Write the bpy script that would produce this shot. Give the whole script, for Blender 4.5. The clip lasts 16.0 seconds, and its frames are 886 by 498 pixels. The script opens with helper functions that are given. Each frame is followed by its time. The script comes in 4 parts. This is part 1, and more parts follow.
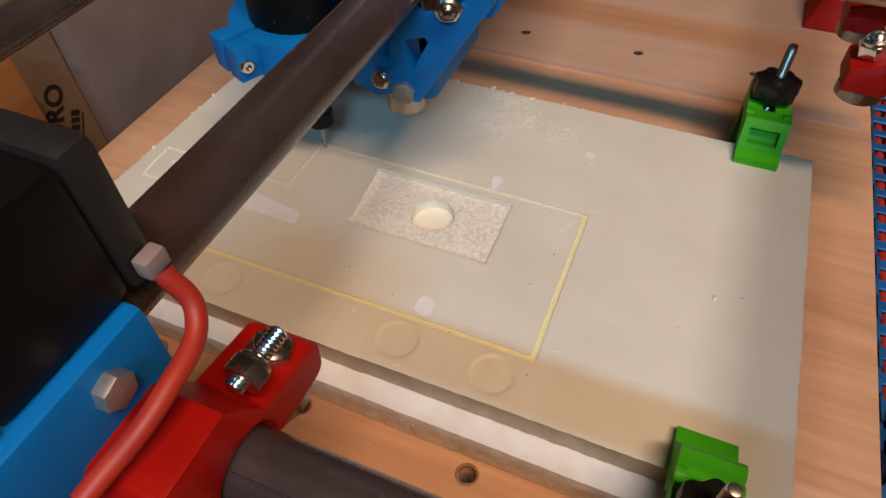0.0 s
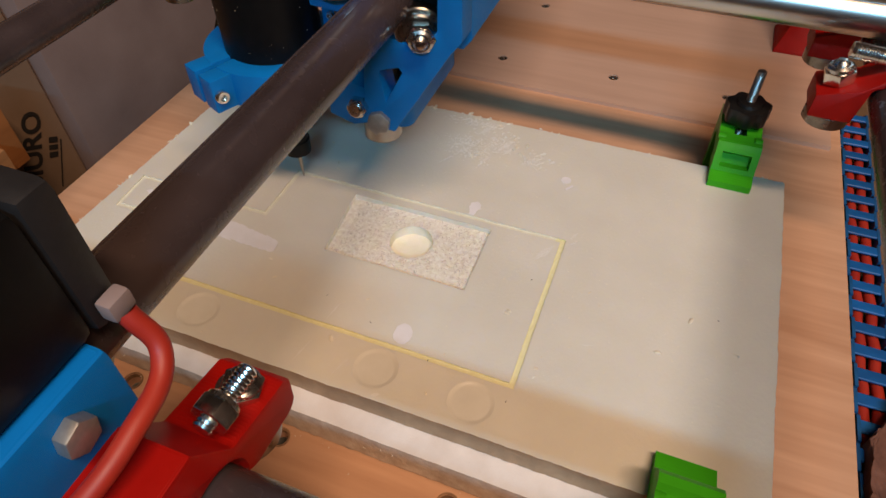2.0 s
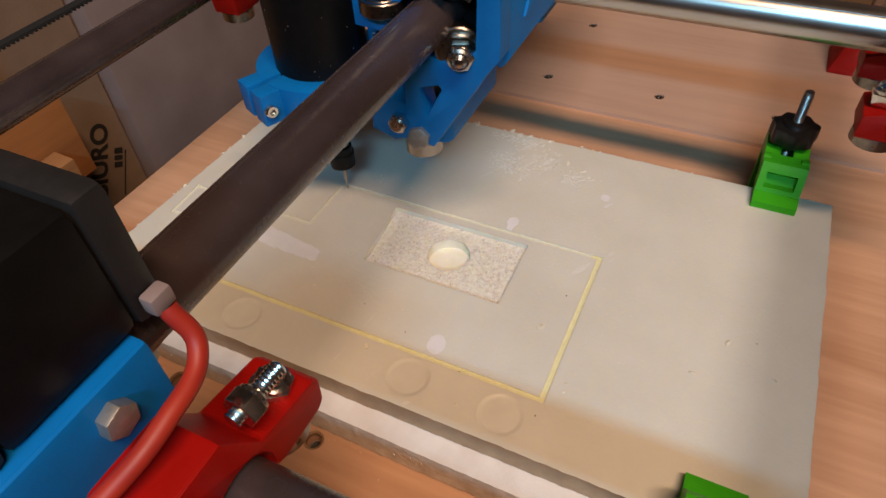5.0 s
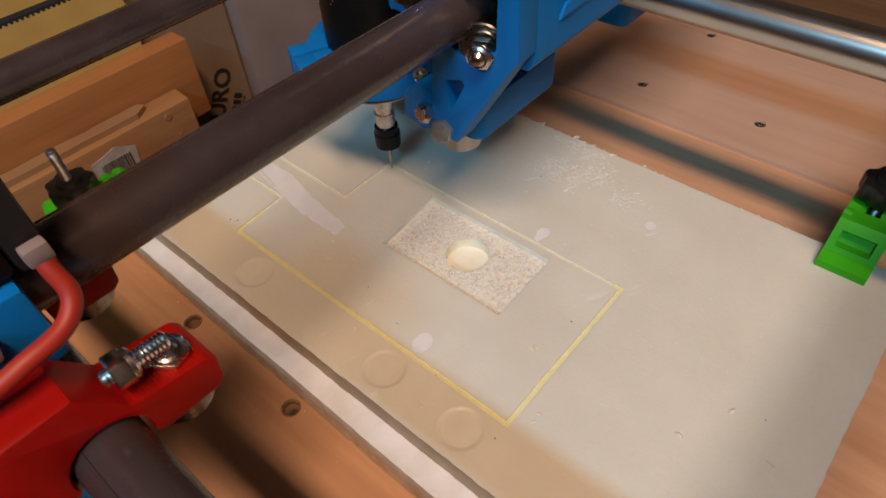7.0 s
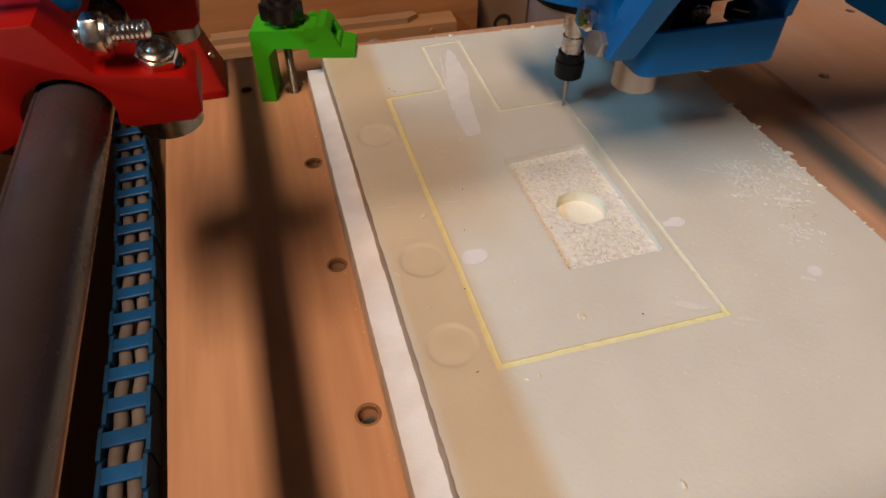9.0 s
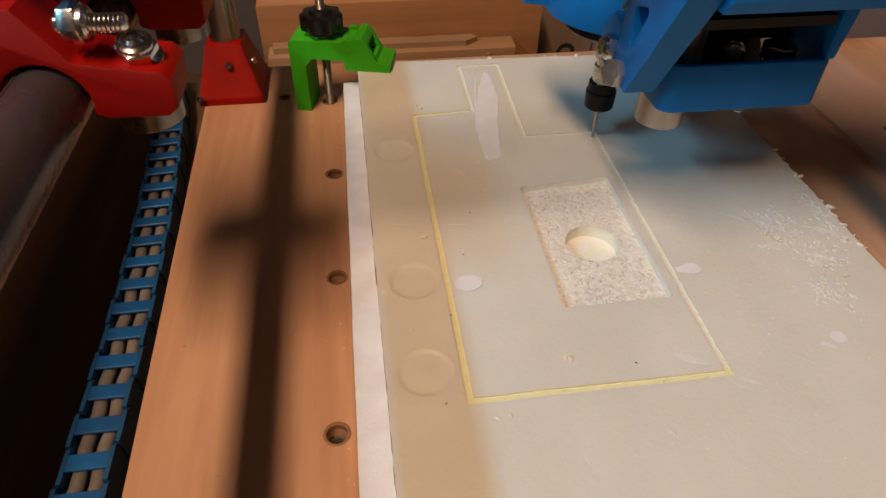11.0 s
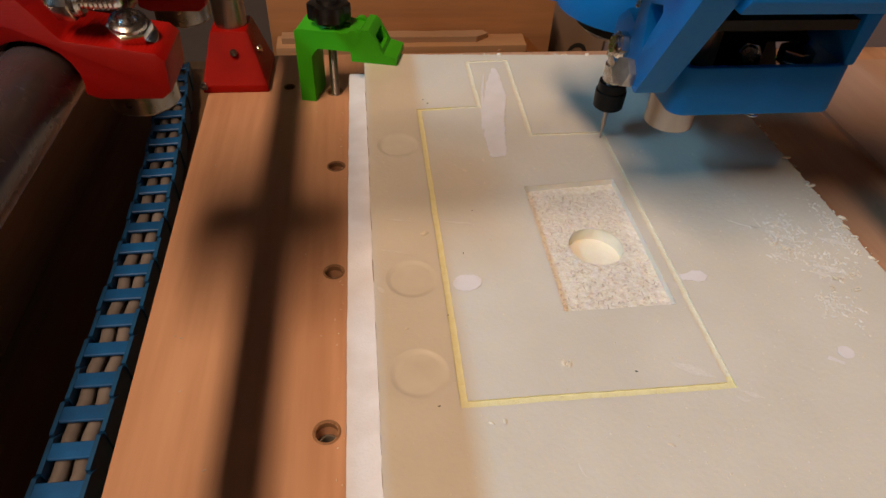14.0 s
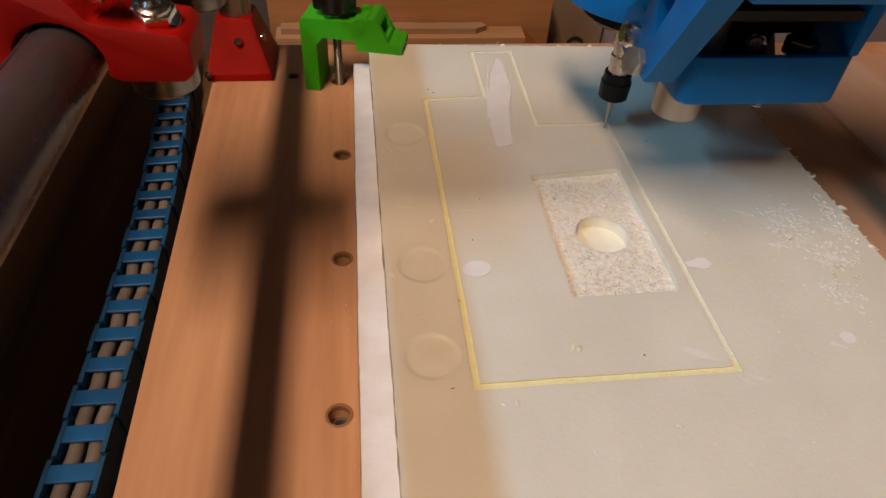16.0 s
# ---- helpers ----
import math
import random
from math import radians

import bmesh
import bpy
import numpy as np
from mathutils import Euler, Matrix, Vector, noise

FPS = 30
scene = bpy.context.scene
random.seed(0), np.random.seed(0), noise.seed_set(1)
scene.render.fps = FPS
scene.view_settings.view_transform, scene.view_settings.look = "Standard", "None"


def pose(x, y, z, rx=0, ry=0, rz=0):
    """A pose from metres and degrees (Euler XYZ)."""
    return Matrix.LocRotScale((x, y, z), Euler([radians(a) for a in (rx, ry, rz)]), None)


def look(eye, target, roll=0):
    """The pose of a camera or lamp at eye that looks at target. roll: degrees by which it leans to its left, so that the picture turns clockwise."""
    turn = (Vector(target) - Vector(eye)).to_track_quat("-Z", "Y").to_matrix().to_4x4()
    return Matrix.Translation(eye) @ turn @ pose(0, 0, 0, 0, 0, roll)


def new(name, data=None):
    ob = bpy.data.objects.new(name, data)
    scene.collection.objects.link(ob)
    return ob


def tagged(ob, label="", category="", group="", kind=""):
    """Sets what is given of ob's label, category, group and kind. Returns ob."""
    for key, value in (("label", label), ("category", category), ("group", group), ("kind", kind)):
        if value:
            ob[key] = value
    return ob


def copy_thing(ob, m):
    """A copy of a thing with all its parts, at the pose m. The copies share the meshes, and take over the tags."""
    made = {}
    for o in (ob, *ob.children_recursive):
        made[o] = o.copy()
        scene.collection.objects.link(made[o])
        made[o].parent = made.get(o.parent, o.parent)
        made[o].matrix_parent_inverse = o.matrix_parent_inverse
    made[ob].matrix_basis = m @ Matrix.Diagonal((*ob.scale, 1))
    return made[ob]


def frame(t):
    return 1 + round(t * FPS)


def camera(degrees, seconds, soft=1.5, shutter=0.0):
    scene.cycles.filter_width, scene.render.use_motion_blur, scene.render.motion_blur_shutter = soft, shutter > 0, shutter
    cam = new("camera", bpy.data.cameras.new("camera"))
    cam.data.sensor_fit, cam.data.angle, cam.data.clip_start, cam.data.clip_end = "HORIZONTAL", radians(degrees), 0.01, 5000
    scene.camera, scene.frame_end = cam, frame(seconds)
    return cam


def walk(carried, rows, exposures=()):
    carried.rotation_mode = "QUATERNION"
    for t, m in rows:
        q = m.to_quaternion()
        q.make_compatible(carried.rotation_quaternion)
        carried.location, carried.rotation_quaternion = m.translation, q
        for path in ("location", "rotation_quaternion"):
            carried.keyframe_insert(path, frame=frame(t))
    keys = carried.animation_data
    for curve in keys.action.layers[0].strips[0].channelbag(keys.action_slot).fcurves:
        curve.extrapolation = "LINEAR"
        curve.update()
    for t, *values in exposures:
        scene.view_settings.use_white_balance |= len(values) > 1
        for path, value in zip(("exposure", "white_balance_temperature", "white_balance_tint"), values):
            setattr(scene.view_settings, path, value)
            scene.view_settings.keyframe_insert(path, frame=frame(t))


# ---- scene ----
cam = camera(69.1, 16.0, soft=1.5, shutter=0.3)
PATH = [
    (0, (-0.1625, -0.0272, 0.2623), (1.0428, 0.5048, -1.2400), -1.60),
    (0.5, (-0.1614, -0.0345, 0.2614), (1.0506, 0.5029, -1.2327), -2.24),
    (1, (-0.1604, -0.0367, 0.2581), (1.0885, 0.4783, -1.2139), -1.13),
    (1.5, (-0.1568, -0.0342, 0.2629), (1.1034, 0.4662, -1.2041), -1.06),
    (2, (-0.1586, -0.0301, 0.2651), (1.1050, 0.4766, -1.1964), -0.93),
    (2.5, (-0.1593, -0.0328, 0.2665), (1.0962, 0.5120, -1.1880), -1.45),
    (3, (-0.1574, -0.0350, 0.2661), (1.0966, 0.5288, -1.1828), -2.01),
    (3.5, (-0.1588, -0.0329, 0.2677), (1.0854, 0.5487, -1.1824), -2.75),
    (4, (-0.1627, -0.0325, 0.2679), (1.0770, 0.5735, -1.1765), -3.10),
    (6.5, (-0.1425, -0.0636, 0.2686), (0.9822, 0.7661, -1.1590), -4.23),
    (7, (-0.1176, -0.0814, 0.2652), (0.8762, 0.8738, -1.1811), -4.38),
    (7.5, (-0.0936, -0.1140, 0.2538), (0.6996, 1.0508, -1.1635), -4.19),
    (8, (-0.0806, -0.1187, 0.2362), (0.5743, 1.1462, -1.1664), -1.76),
    (8.5, (-0.0745, -0.1247, 0.2135), (0.5067, 1.1641, -1.2009), 2.81),
    (9, (-0.0626, -0.1336, 0.2042), (0.3423, 1.2420, -1.1878), 0.70),
    (9.5, (-0.0481, -0.1352, 0.2020), (0.2735, 1.2962, -1.1568), 0.09),
    (12, (-0.0304, -0.1298, 0.1952), (0.1651, 1.3384, -1.1473), 1.66),
    (12.5, (-0.0295, -0.1281, 0.1942), (0.1732, 1.3359, -1.1518), 2.38),
    (13, (-0.0283, -0.1274, 0.1940), (0.1792, 1.3333, -1.1554), 2.54),
    (13.5, (-0.0291, -0.1274, 0.1929), (0.1833, 1.3300, -1.1589), 2.83),
    (14, (-0.0291, -0.1280, 0.1935), (0.1825, 1.3314, -1.1557), 2.93),
    (14.5, (-0.0296, -0.1271, 0.1934), (0.1864, 1.3302, -1.1574), 3.23),
    (15, (-0.0316, -0.1252, 0.1907), (0.1876, 1.3295, -1.1629), 3.45),
    (15.5, (-0.0361, -0.1264, 0.1910), (0.1758, 1.3242, -1.1679), 3.60),
    (16, (-0.0376, -0.1319, 0.1929), (0.2000, 1.3136, -1.1684), 3.90),
]
walk(cam, [(t, look(eye, target, roll)) for t, eye, target, roll in PATH])

# ---- light ----
world = bpy.data.worlds.new("world")
world.use_nodes = True
world.node_tree.nodes["Background"].inputs[0].default_value = (1.0, 0.75, 0.55, 1)
world.node_tree.nodes["Background"].inputs[1].default_value = 0.003
scene.world = world


def strip_lamp(name, eye, target, wide, long, watts, colour):
    """A long lamp; its length runs along y."""
    data = bpy.data.lights.new(name, "AREA")
    data.shape, data.size, data.size_y, data.energy, data.color = "RECTANGLE", wide, long, watts, colour
    lamp = new(name, data)
    down = (Vector(eye) - Vector(target)).normalized()
    along = (Vector((0, 1, 0)) - down * down.y).normalized()
    m = Matrix((along.cross(down), along, down)).transposed().to_4x4()
    lamp.matrix_world = Matrix.Translation(eye) @ m
    return lamp


# two long tubular lamps over the bench: a warm one above, a cooler one further to the west
strip_lamp("warm_lamp", (-0.66, -0.70, 2.0), (0.05, 0.08, 0.0), 0.17, 1.15, 43.0, (1.0, 0.675, 0.45))
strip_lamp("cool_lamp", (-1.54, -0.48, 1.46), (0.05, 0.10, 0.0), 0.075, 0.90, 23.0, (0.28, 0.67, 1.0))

# ---- materials ----


def material(name, colour, rough=0.5, metal=0.0, second=None, scale=40.0, stretch=(1, 1, 1), bump=0.0, bump_scale=200.0,
             mix=0.6, detail=6.0, random_tint=0.0, coat=0.0, rough_var=0.1, subsurface=0.0):
    """A node material: two colours mixed by noise, fine relief and uneven gloss, in metres of object space."""
    m = bpy.data.materials.new(name)
    m.use_nodes = True
    nt = m.node_tree
    b = nt.nodes["Principled BSDF"]
    b.inputs["Roughness"].default_value = rough
    b.inputs["Metallic"].default_value = metal
    if coat:
        b.inputs["Coat Weight"].default_value = coat
        b.inputs["Coat Roughness"].default_value = 0.2
    if subsurface:
        b.inputs["Subsurface Weight"].default_value = subsurface
        b.inputs["Subsurface Radius"].default_value = (0.006, 0.005, 0.003)
        b.inputs["Subsurface Scale"].default_value = 1.0
    tc = nt.nodes.new("ShaderNodeTexCoord")
    mp = nt.nodes.new("ShaderNodeMapping")
    mp.inputs["Scale"].default_value = stretch
    nt.links.new(tc.outputs["Object"], mp.inputs["Vector"])
    n1 = nt.nodes.new("ShaderNodeTexNoise")
    n1.inputs["Scale"].default_value = scale
    n1.inputs["Detail"].default_value = detail
    nt.links.new(mp.outputs["Vector"], n1.inputs["Vector"])
    ramp = nt.nodes.new("ShaderNodeValToRGB")
    ramp.color_ramp.elements[0].position = 0.5 - 0.5 * mix * 0.6
    ramp.color_ramp.elements[1].position = 0.5 + 0.5 * mix * 0.6
    second = second or tuple(c * 0.85 for c in colour)
    ramp.color_ramp.elements[0].color = (*second, 1)
    ramp.color_ramp.elements[1].color = (*colour, 1)
    nt.links.new(n1.outputs["Fac"], ramp.inputs["Fac"])
    out = ramp.outputs["Color"]
    if random_tint:
        oi = nt.nodes.new("ShaderNodeObjectInfo")
        hsv = nt.nodes.new("ShaderNodeHueSaturation")
        mr = nt.nodes.new("ShaderNodeMapRange")
        mr.inputs["To Min"].default_value, mr.inputs["To Max"].default_value = 1 - random_tint, 1 + random_tint
        nt.links.new(oi.outputs["Random"], mr.inputs["Value"])
        nt.links.new(mr.outputs["Result"], hsv.inputs["Value"])
        nt.links.new(out, hsv.inputs["Color"])
        out = hsv.outputs["Color"]
    nt.links.new(out, b.inputs["Base Color"])
    n2 = nt.nodes.new("ShaderNodeTexNoise")
    n2.inputs["Scale"].default_value = bump_scale
    n2.inputs["Detail"].default_value = 4
    nt.links.new(mp.outputs["Vector"], n2.inputs["Vector"])
    mr2 = nt.nodes.new("ShaderNodeMapRange")
    mr2.inputs["To Min"].default_value, mr2.inputs["To Max"].default_value = rough - rough_var, rough + rough_var
    nt.links.new(n2.outputs["Fac"], mr2.inputs["Value"])
    nt.links.new(mr2.outputs["Result"], b.inputs["Roughness"])
    if bump:
        bp = nt.nodes.new("ShaderNodeBump")
        bp.inputs["Strength"].default_value = 1.0
        bp.inputs["Distance"].default_value = bump
        nt.links.new(n2.outputs["Fac"], bp.inputs["Height"])
        nt.links.new(bp.outputs["Normal"], b.inputs["Normal"])
    return m


def layered(name, colour, second, layer, rough=0.4, axis=2):
    """Printed plastic: a plain colour with fine horizontal layer lines."""
    m = material(name, colour, rough, second=second, scale=60, bump=0.00003, bump_scale=900)
    nt = m.node_tree
    b = nt.nodes["Principled BSDF"]
    b.inputs["Specular IOR Level"].default_value = 0.3
    tc = nt.nodes.new("ShaderNodeTexCoord")
    wave = nt.nodes.new("ShaderNodeTexWave")
    wave.bands_direction = "XYZ"[axis]
    wave.inputs["Scale"].default_value = 1.0 / layer / 3.18
    wave.inputs["Distortion"].default_value = 0.4
    nt.links.new(tc.outputs["Object"], wave.inputs["Vector"])
    bp = nt.nodes.new("ShaderNodeBump")
    bp.inputs["Distance"].default_value = 0.00006
    bp.inputs["Strength"].default_value = 0.7
    nt.links.new(wave.outputs["Fac"], bp.inputs["Height"])
    nt.links.new(bp.outputs["Normal"], b.inputs["Normal"])
    return m


def timber(name, colour, dark, along="y", rough=0.5, rings=30.0, fine=260.0):
    """Wood with grain along one axis: broad growth bands, fine pores and a few stains."""
    m = bpy.data.materials.new(name)
    m.use_nodes = True
    nt = m.node_tree
    b = nt.nodes["Principled BSDF"]
    b.inputs["Roughness"].default_value = rough
    tc = nt.nodes.new("ShaderNodeTexCoord")
    mp = nt.nodes.new("ShaderNodeMapping")
    mp.inputs["Scale"].default_value = {"y": (1, 0.07, 1), "x": (0.07, 1, 1), "z": (1, 1, 0.07)}[along]
    nt.links.new(tc.outputs["Object"], mp.inputs["Vector"])
    n1 = nt.nodes.new("ShaderNodeTexNoise")
    n1.inputs["Scale"].default_value, n1.inputs["Detail"].default_value = rings, 3
    n1.inputs["Distortion"].default_value = 0.6
    n2 = nt.nodes.new("ShaderNodeTexNoise")
    n2.inputs["Scale"].default_value, n2.inputs["Detail"].default_value = fine, 5
    n3 = nt.nodes.new("ShaderNodeTexNoise")
    n3.inputs["Scale"].default_value, n3.inputs["Detail"].default_value = 7, 3
    nt.links.new(mp.outputs["Vector"], n1.inputs["Vector"])
    nt.links.new(mp.outputs["Vector"], n2.inputs["Vector"])
    nt.links.new(tc.outputs["Object"], n3.inputs["Vector"])
    add = nt.nodes.new("ShaderNodeMath")
    add.operation = "MULTIPLY_ADD"
    add.inputs[1].default_value = 0.50
    nt.links.new(n2.outputs["Fac"], add.inputs[0])
    nt.links.new(n1.outputs["Fac"], add.inputs[2])
    add2 = nt.nodes.new("ShaderNodeMath")
    add2.operation = "MULTIPLY_ADD"
    add2.inputs[1].default_value = 0.55
    nt.links.new(n3.outputs["Fac"], add2.inputs[0])
    nt.links.new(add.outputs[0], add2.inputs[2])
    ramp = nt.nodes.new("ShaderNodeValToRGB")
    ramp.color_ramp.elements[0].position, ramp.color_ramp.elements[1].position = 0.36, 0.66
    ramp.color_ramp.elements[0].color, ramp.color_ramp.elements[1].color = (*dark, 1), (*colour, 1)
    half = nt.nodes.new("ShaderNodeMath")
    half.operation = "MULTIPLY"
    half.inputs[1].default_value = 0.488
    nt.links.new(add2.outputs[0], half.inputs[0])
    nt.links.new(half.outputs[0], ramp.inputs["Fac"])
    nt.links.new(ramp.outputs["Color"], b.inputs["Base Color"])
    bp = nt.nodes.new("ShaderNodeBump")
    bp.inputs["Distance"].default_value = 0.00012
    nt.links.new(n2.outputs["Fac"], bp.inputs["Height"])
    nt.links.new(bp.outputs["Normal"], b.inputs["Normal"])
    return m


CREAM = material("slab_cream", (0.725, 0.695, 0.615), 0.42, second=(0.665, 0.632, 0.550), scale=22, bump=0.00013, bump_scale=520, subsurface=0.25)
# browner than the top face: the side's shade is put into this colour
SLAB_SIDE_SHADED = material("slab_side_shaded", (0.50, 0.345, 0.215), 0.8, second=(0.38, 0.245, 0.145), scale=60, bump=0.0004, bump_scale=350)
CUT = material("slab_cut", (0.90, 0.87, 0.79), 0.8, second=(0.74, 0.68, 0.58), scale=420, stretch=(1, 1, 1), mix=0.6, bump=0.0005, bump_scale=700, subsurface=0.6)
GROOVE = material("slab_groove", (0.80, 0.76, 0.47), 0.8, second=(0.74, 0.69, 0.38), scale=260, bump=0.0003, bump_scale=1100)
GROOVE_PALE = material("slab_groove_pale", (0.78, 0.76, 0.64), 0.8, second=(0.72, 0.69, 0.54), scale=260, bump=0.0003, bump_scale=1100)
FIBRE = material("torn_fibre", (0.80, 0.75, 0.68), 0.85, second=(0.58, 0.50, 0.43), scale=500, bump=0.0001, bump_scale=900)
WALLCUT = material("slab_cut_wall", (0.87, 0.84, 0.73), 0.7, second=(0.82, 0.78, 0.64), scale=150, bump=0.0001, bump_scale=900, subsurface=0.6)
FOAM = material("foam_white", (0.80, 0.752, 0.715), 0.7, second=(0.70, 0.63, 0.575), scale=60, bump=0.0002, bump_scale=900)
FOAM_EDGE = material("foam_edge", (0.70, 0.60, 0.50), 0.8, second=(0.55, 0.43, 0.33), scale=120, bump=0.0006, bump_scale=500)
LILAC = material("lilac_smear", (0.83, 0.80, 0.815), 0.5, second=(0.76, 0.73, 0.73), scale=90, bump=0.00005, bump_scale=600)
DENT = material("press_mark", (0.730, 0.700, 0.618), 0.30, rough_var=0.05, second=(0.67, 0.637, 0.552), scale=80, bump=0.00005, bump_scale=400)
CRUMB = material("crumb", (0.82, 0.78, 0.66), 0.8, second=(0.7, 0.62, 0.48), scale=300, bump=0.0002, bump_scale=900)
SCUFF = material("scuff", (0.77, 0.75, 0.70), 0.8, second=(0.72, 0.69, 0.62), scale=500, bump=0.0002, bump_scale=1200)
SPECK = material("dark_speck", (0.05, 0.04, 0.03), 0.7, scale=300)
PLY = timber("plywood", (0.73, 0.432, 0.270), (0.48, 0.250, 0.140), "y", 0.48, fine=190.0)
BOARD = timber("board_plywood", (0.62, 0.405, 0.300), (0.46, 0.285, 0.205), "y", 0.45, 18.0, 150.0)
PLY_EDGE = timber("plywood_edge", (0.36, 0.20, 0.10), (0.16, 0.08, 0.04), "x", 0.7, 120)
PINE = timber("pine", (0.48, 0.235, 0.095), (0.33, 0.150, 0.058), "x", 0.55)
PINE_DARK = timber("pine_reddish", (0.50, 0.200, 0.066), (0.34, 0.130, 0.044), "x", 0.45)
PINE_PALE = timber("pine_pale", (0.42, 0.22, 0.10), (0.28, 0.14, 0.06), "x", 0.65)
PANEL = timber("panel_brown", (0.30, 0.17, 0.08), (0.19, 0.10, 0.045), "y", 0.6)
TABLE = timber("table_dark", (0.22, 0.125, 0.06), (0.12, 0.065, 0.032), "y", 0.55)
CARD = material("cardboard", (0.26, 0.17, 0.11), 0.8, second=(0.22, 0.14, 0.09), scale=25, bump=0.0002, bump_scale=300)
CARD_GREY = material("cardboard_grey", (0.30, 0.22, 0.20), 0.7, second=(0.22, 0.155, 0.14), scale=14, mix=0.9, bump=0.0002, bump_scale=200)
CARD_YELLOW = material("card_yellow", (0.55, 0.36, 0.10), 0.75, second=(0.48, 0.30, 0.08), scale=20, bump=0.0002, bump_scale=200)
CARD_WHITE = material("card_white", (0.62, 0.55, 0.48), 0.75, second=(0.5, 0.42, 0.36), scale=20, bump=0.0002, bump_scale=200)
INK = material("ink", (0.02, 0.016, 0.014), 0.7, scale=200)
PAPER = material("paper", (0.48, 0.43, 0.39), 0.6, second=(0.36, 0.31, 0.27), scale=90)
TUBE = material("conduit", (0.088, 0.062, 0.060), 0.26, 0.30, second=(0.048, 0.032, 0.031), scale=30, stretch=(1, 1, 1), mix=0.9, bump=0.00003, bump_scale=160)
STEEL = material("steel", (0.58, 0.55, 0.52), 0.26, 1.0, second=(0.42, 0.39, 0.36), scale=200, bump=0.00002, bump_scale=600)
STEEL_TUBE = material("steel_tube", (0.60, 0.57, 0.54), 0.30, 1.0, second=(0.46, 0.43, 0.40), scale=12, mix=0.8, rough_var=0.05, bump_scale=60)
BRIGHT = material("zinc", (0.80, 0.78, 0.74), 0.2, 1.0, second=(0.62, 0.60, 0.56), scale=250, bump=0.00003, bump_scale=700)
DULL = material("worn_steel", (0.50, 0.46, 0.42), 0.38, 1.0, second=(0.36, 0.32, 0.28), scale=90, stretch=(1, 1, 0.1), bump=0.00003, bump_scale=500)
BLACK = material("black_anodised", (0.006, 0.0055, 0.0055), 0.42, 0.0, second=(0.004, 0.004, 0.004), scale=200, bump=0.00002, bump_scale=700)
BLACK_PLASTIC = material("black_plastic", (0.008, 0.0075, 0.0075), 0.38, second=(0.005, 0.005, 0.005), scale=100, bump=0.00004, bump_scale=500)
ZINC_DULL = material("zinc_dull", (0.50, 0.47, 0.42), 0.36, 0.75, second=(0.36, 0.33, 0.29), scale=300, bump=0.00004, bump_scale=700)
BEARING = material("bearing_steel", (0.27, 0.235, 0.20), 0.3, 1.0, second=(0.19, 0.16, 0.13), scale=200, bump=0.00003, bump_scale=500)
RUBBER = material("belt_rubber", (0.012, 0.012, 0.012), 0.75, scale=300)
CAP = material("motor_cap", (0.032, 0.029, 0.029), 0.5, 0.4, second=(0.02, 0.018, 0.018), scale=70, bump=0.00006, bump_scale=600)
BLUE = layered("printed_blue", (0.003, 0.170, 0.50), (0.003, 0.148, 0.44), 0.0003)
BLUE_CHAIN = material("chain_blue", (0.004, 0.105, 0.34), 0.5, second=(0.003, 0.075, 0.25), scale=90, random_tint=0.2, bump=0.00005, bump_scale=600)
BLUE_DARK = material("chain_side", (0.004, 0.085, 0.24), 0.55, second=(0.003, 0.06, 0.17), scale=90, bump=0.00005, bump_scale=600)
RED = layered("printed_red", (0.37, 0.006, 0.003), (0.29, 0.004, 0.002), 0.0002)
GREEN = layered("printed_green", (0.055, 0.42, 0.012), (0.045, 0.36, 0.010), 0.0004)
CABLE = material("cable_grey", (0.22, 0.20, 0.19), 0.5, second=(0.16, 0.14, 0.13), scale=90)
CABLE_RED = material("cable_red", (0.42, 0.03, 0.012), 0.5, second=(0.34, 0.02, 0.01), scale=90)
BARK = material("bark", (0.20, 0.085, 0.055), 0.85, second=(0.09, 0.035, 0.022), scale=90, mix=0.7, bump=0.0012, bump_scale=160)
ROOM = material("room_wall", (0.16, 0.11, 0.08), 0.9, second=(0.12, 0.08, 0.06), scale=4, bump=0.001, bump_scale=40)

BLACK.node_tree.nodes["Principled BSDF"].inputs["Specular IOR Level"].default_value = 0.2

for plastic in (BLUE, RED, GREEN):
    plastic.node_tree.nodes["Principled BSDF"].inputs["Specular IOR Level"].default_value = 0.14

# ---- mesh tools ----


def finish(name, bm, mat, smooth=True):
    bmesh.ops.recalc_face_normals(bm, faces=bm.faces)
    me = bpy.data.meshes.new(name)
    bm.to_mesh(me)
    bm.free()
    me.materials.append(mat)
    if smooth:
        me.shade_smooth()
        me.set_sharp_from_angle(angle=radians(35))
    return me


def thing(name, label, category, at=(0, 0, 0), group="", kind=""):
    e = new(name)
    e.location = at
    e.empty_display_size = 0.01
    return tagged(e, label, category, group, kind)


def part(name, bm, mat, parent, label="", smooth=True):
    ob = new(name, finish(name, bm, mat, smooth))
    ob.parent = parent
    if label:
        tagged(ob, label)
    return ob


def whole(name, bm, mat, label, category, kind="", group="", smooth=True):
    return tagged(new(name, finish(name, bm, mat, smooth)), label, category, group, kind)


def bevelled(bm, width, seg=2):
    es = [e for e in bm.edges if len(e.link_faces) == 2 and e.calc_face_angle(0) > 0.5]
    bmesh.ops.bevel(bm, geom=es, offset=width, segments=seg, affect="EDGES", profile=0.6, clamp_overlap=True)
    return bm


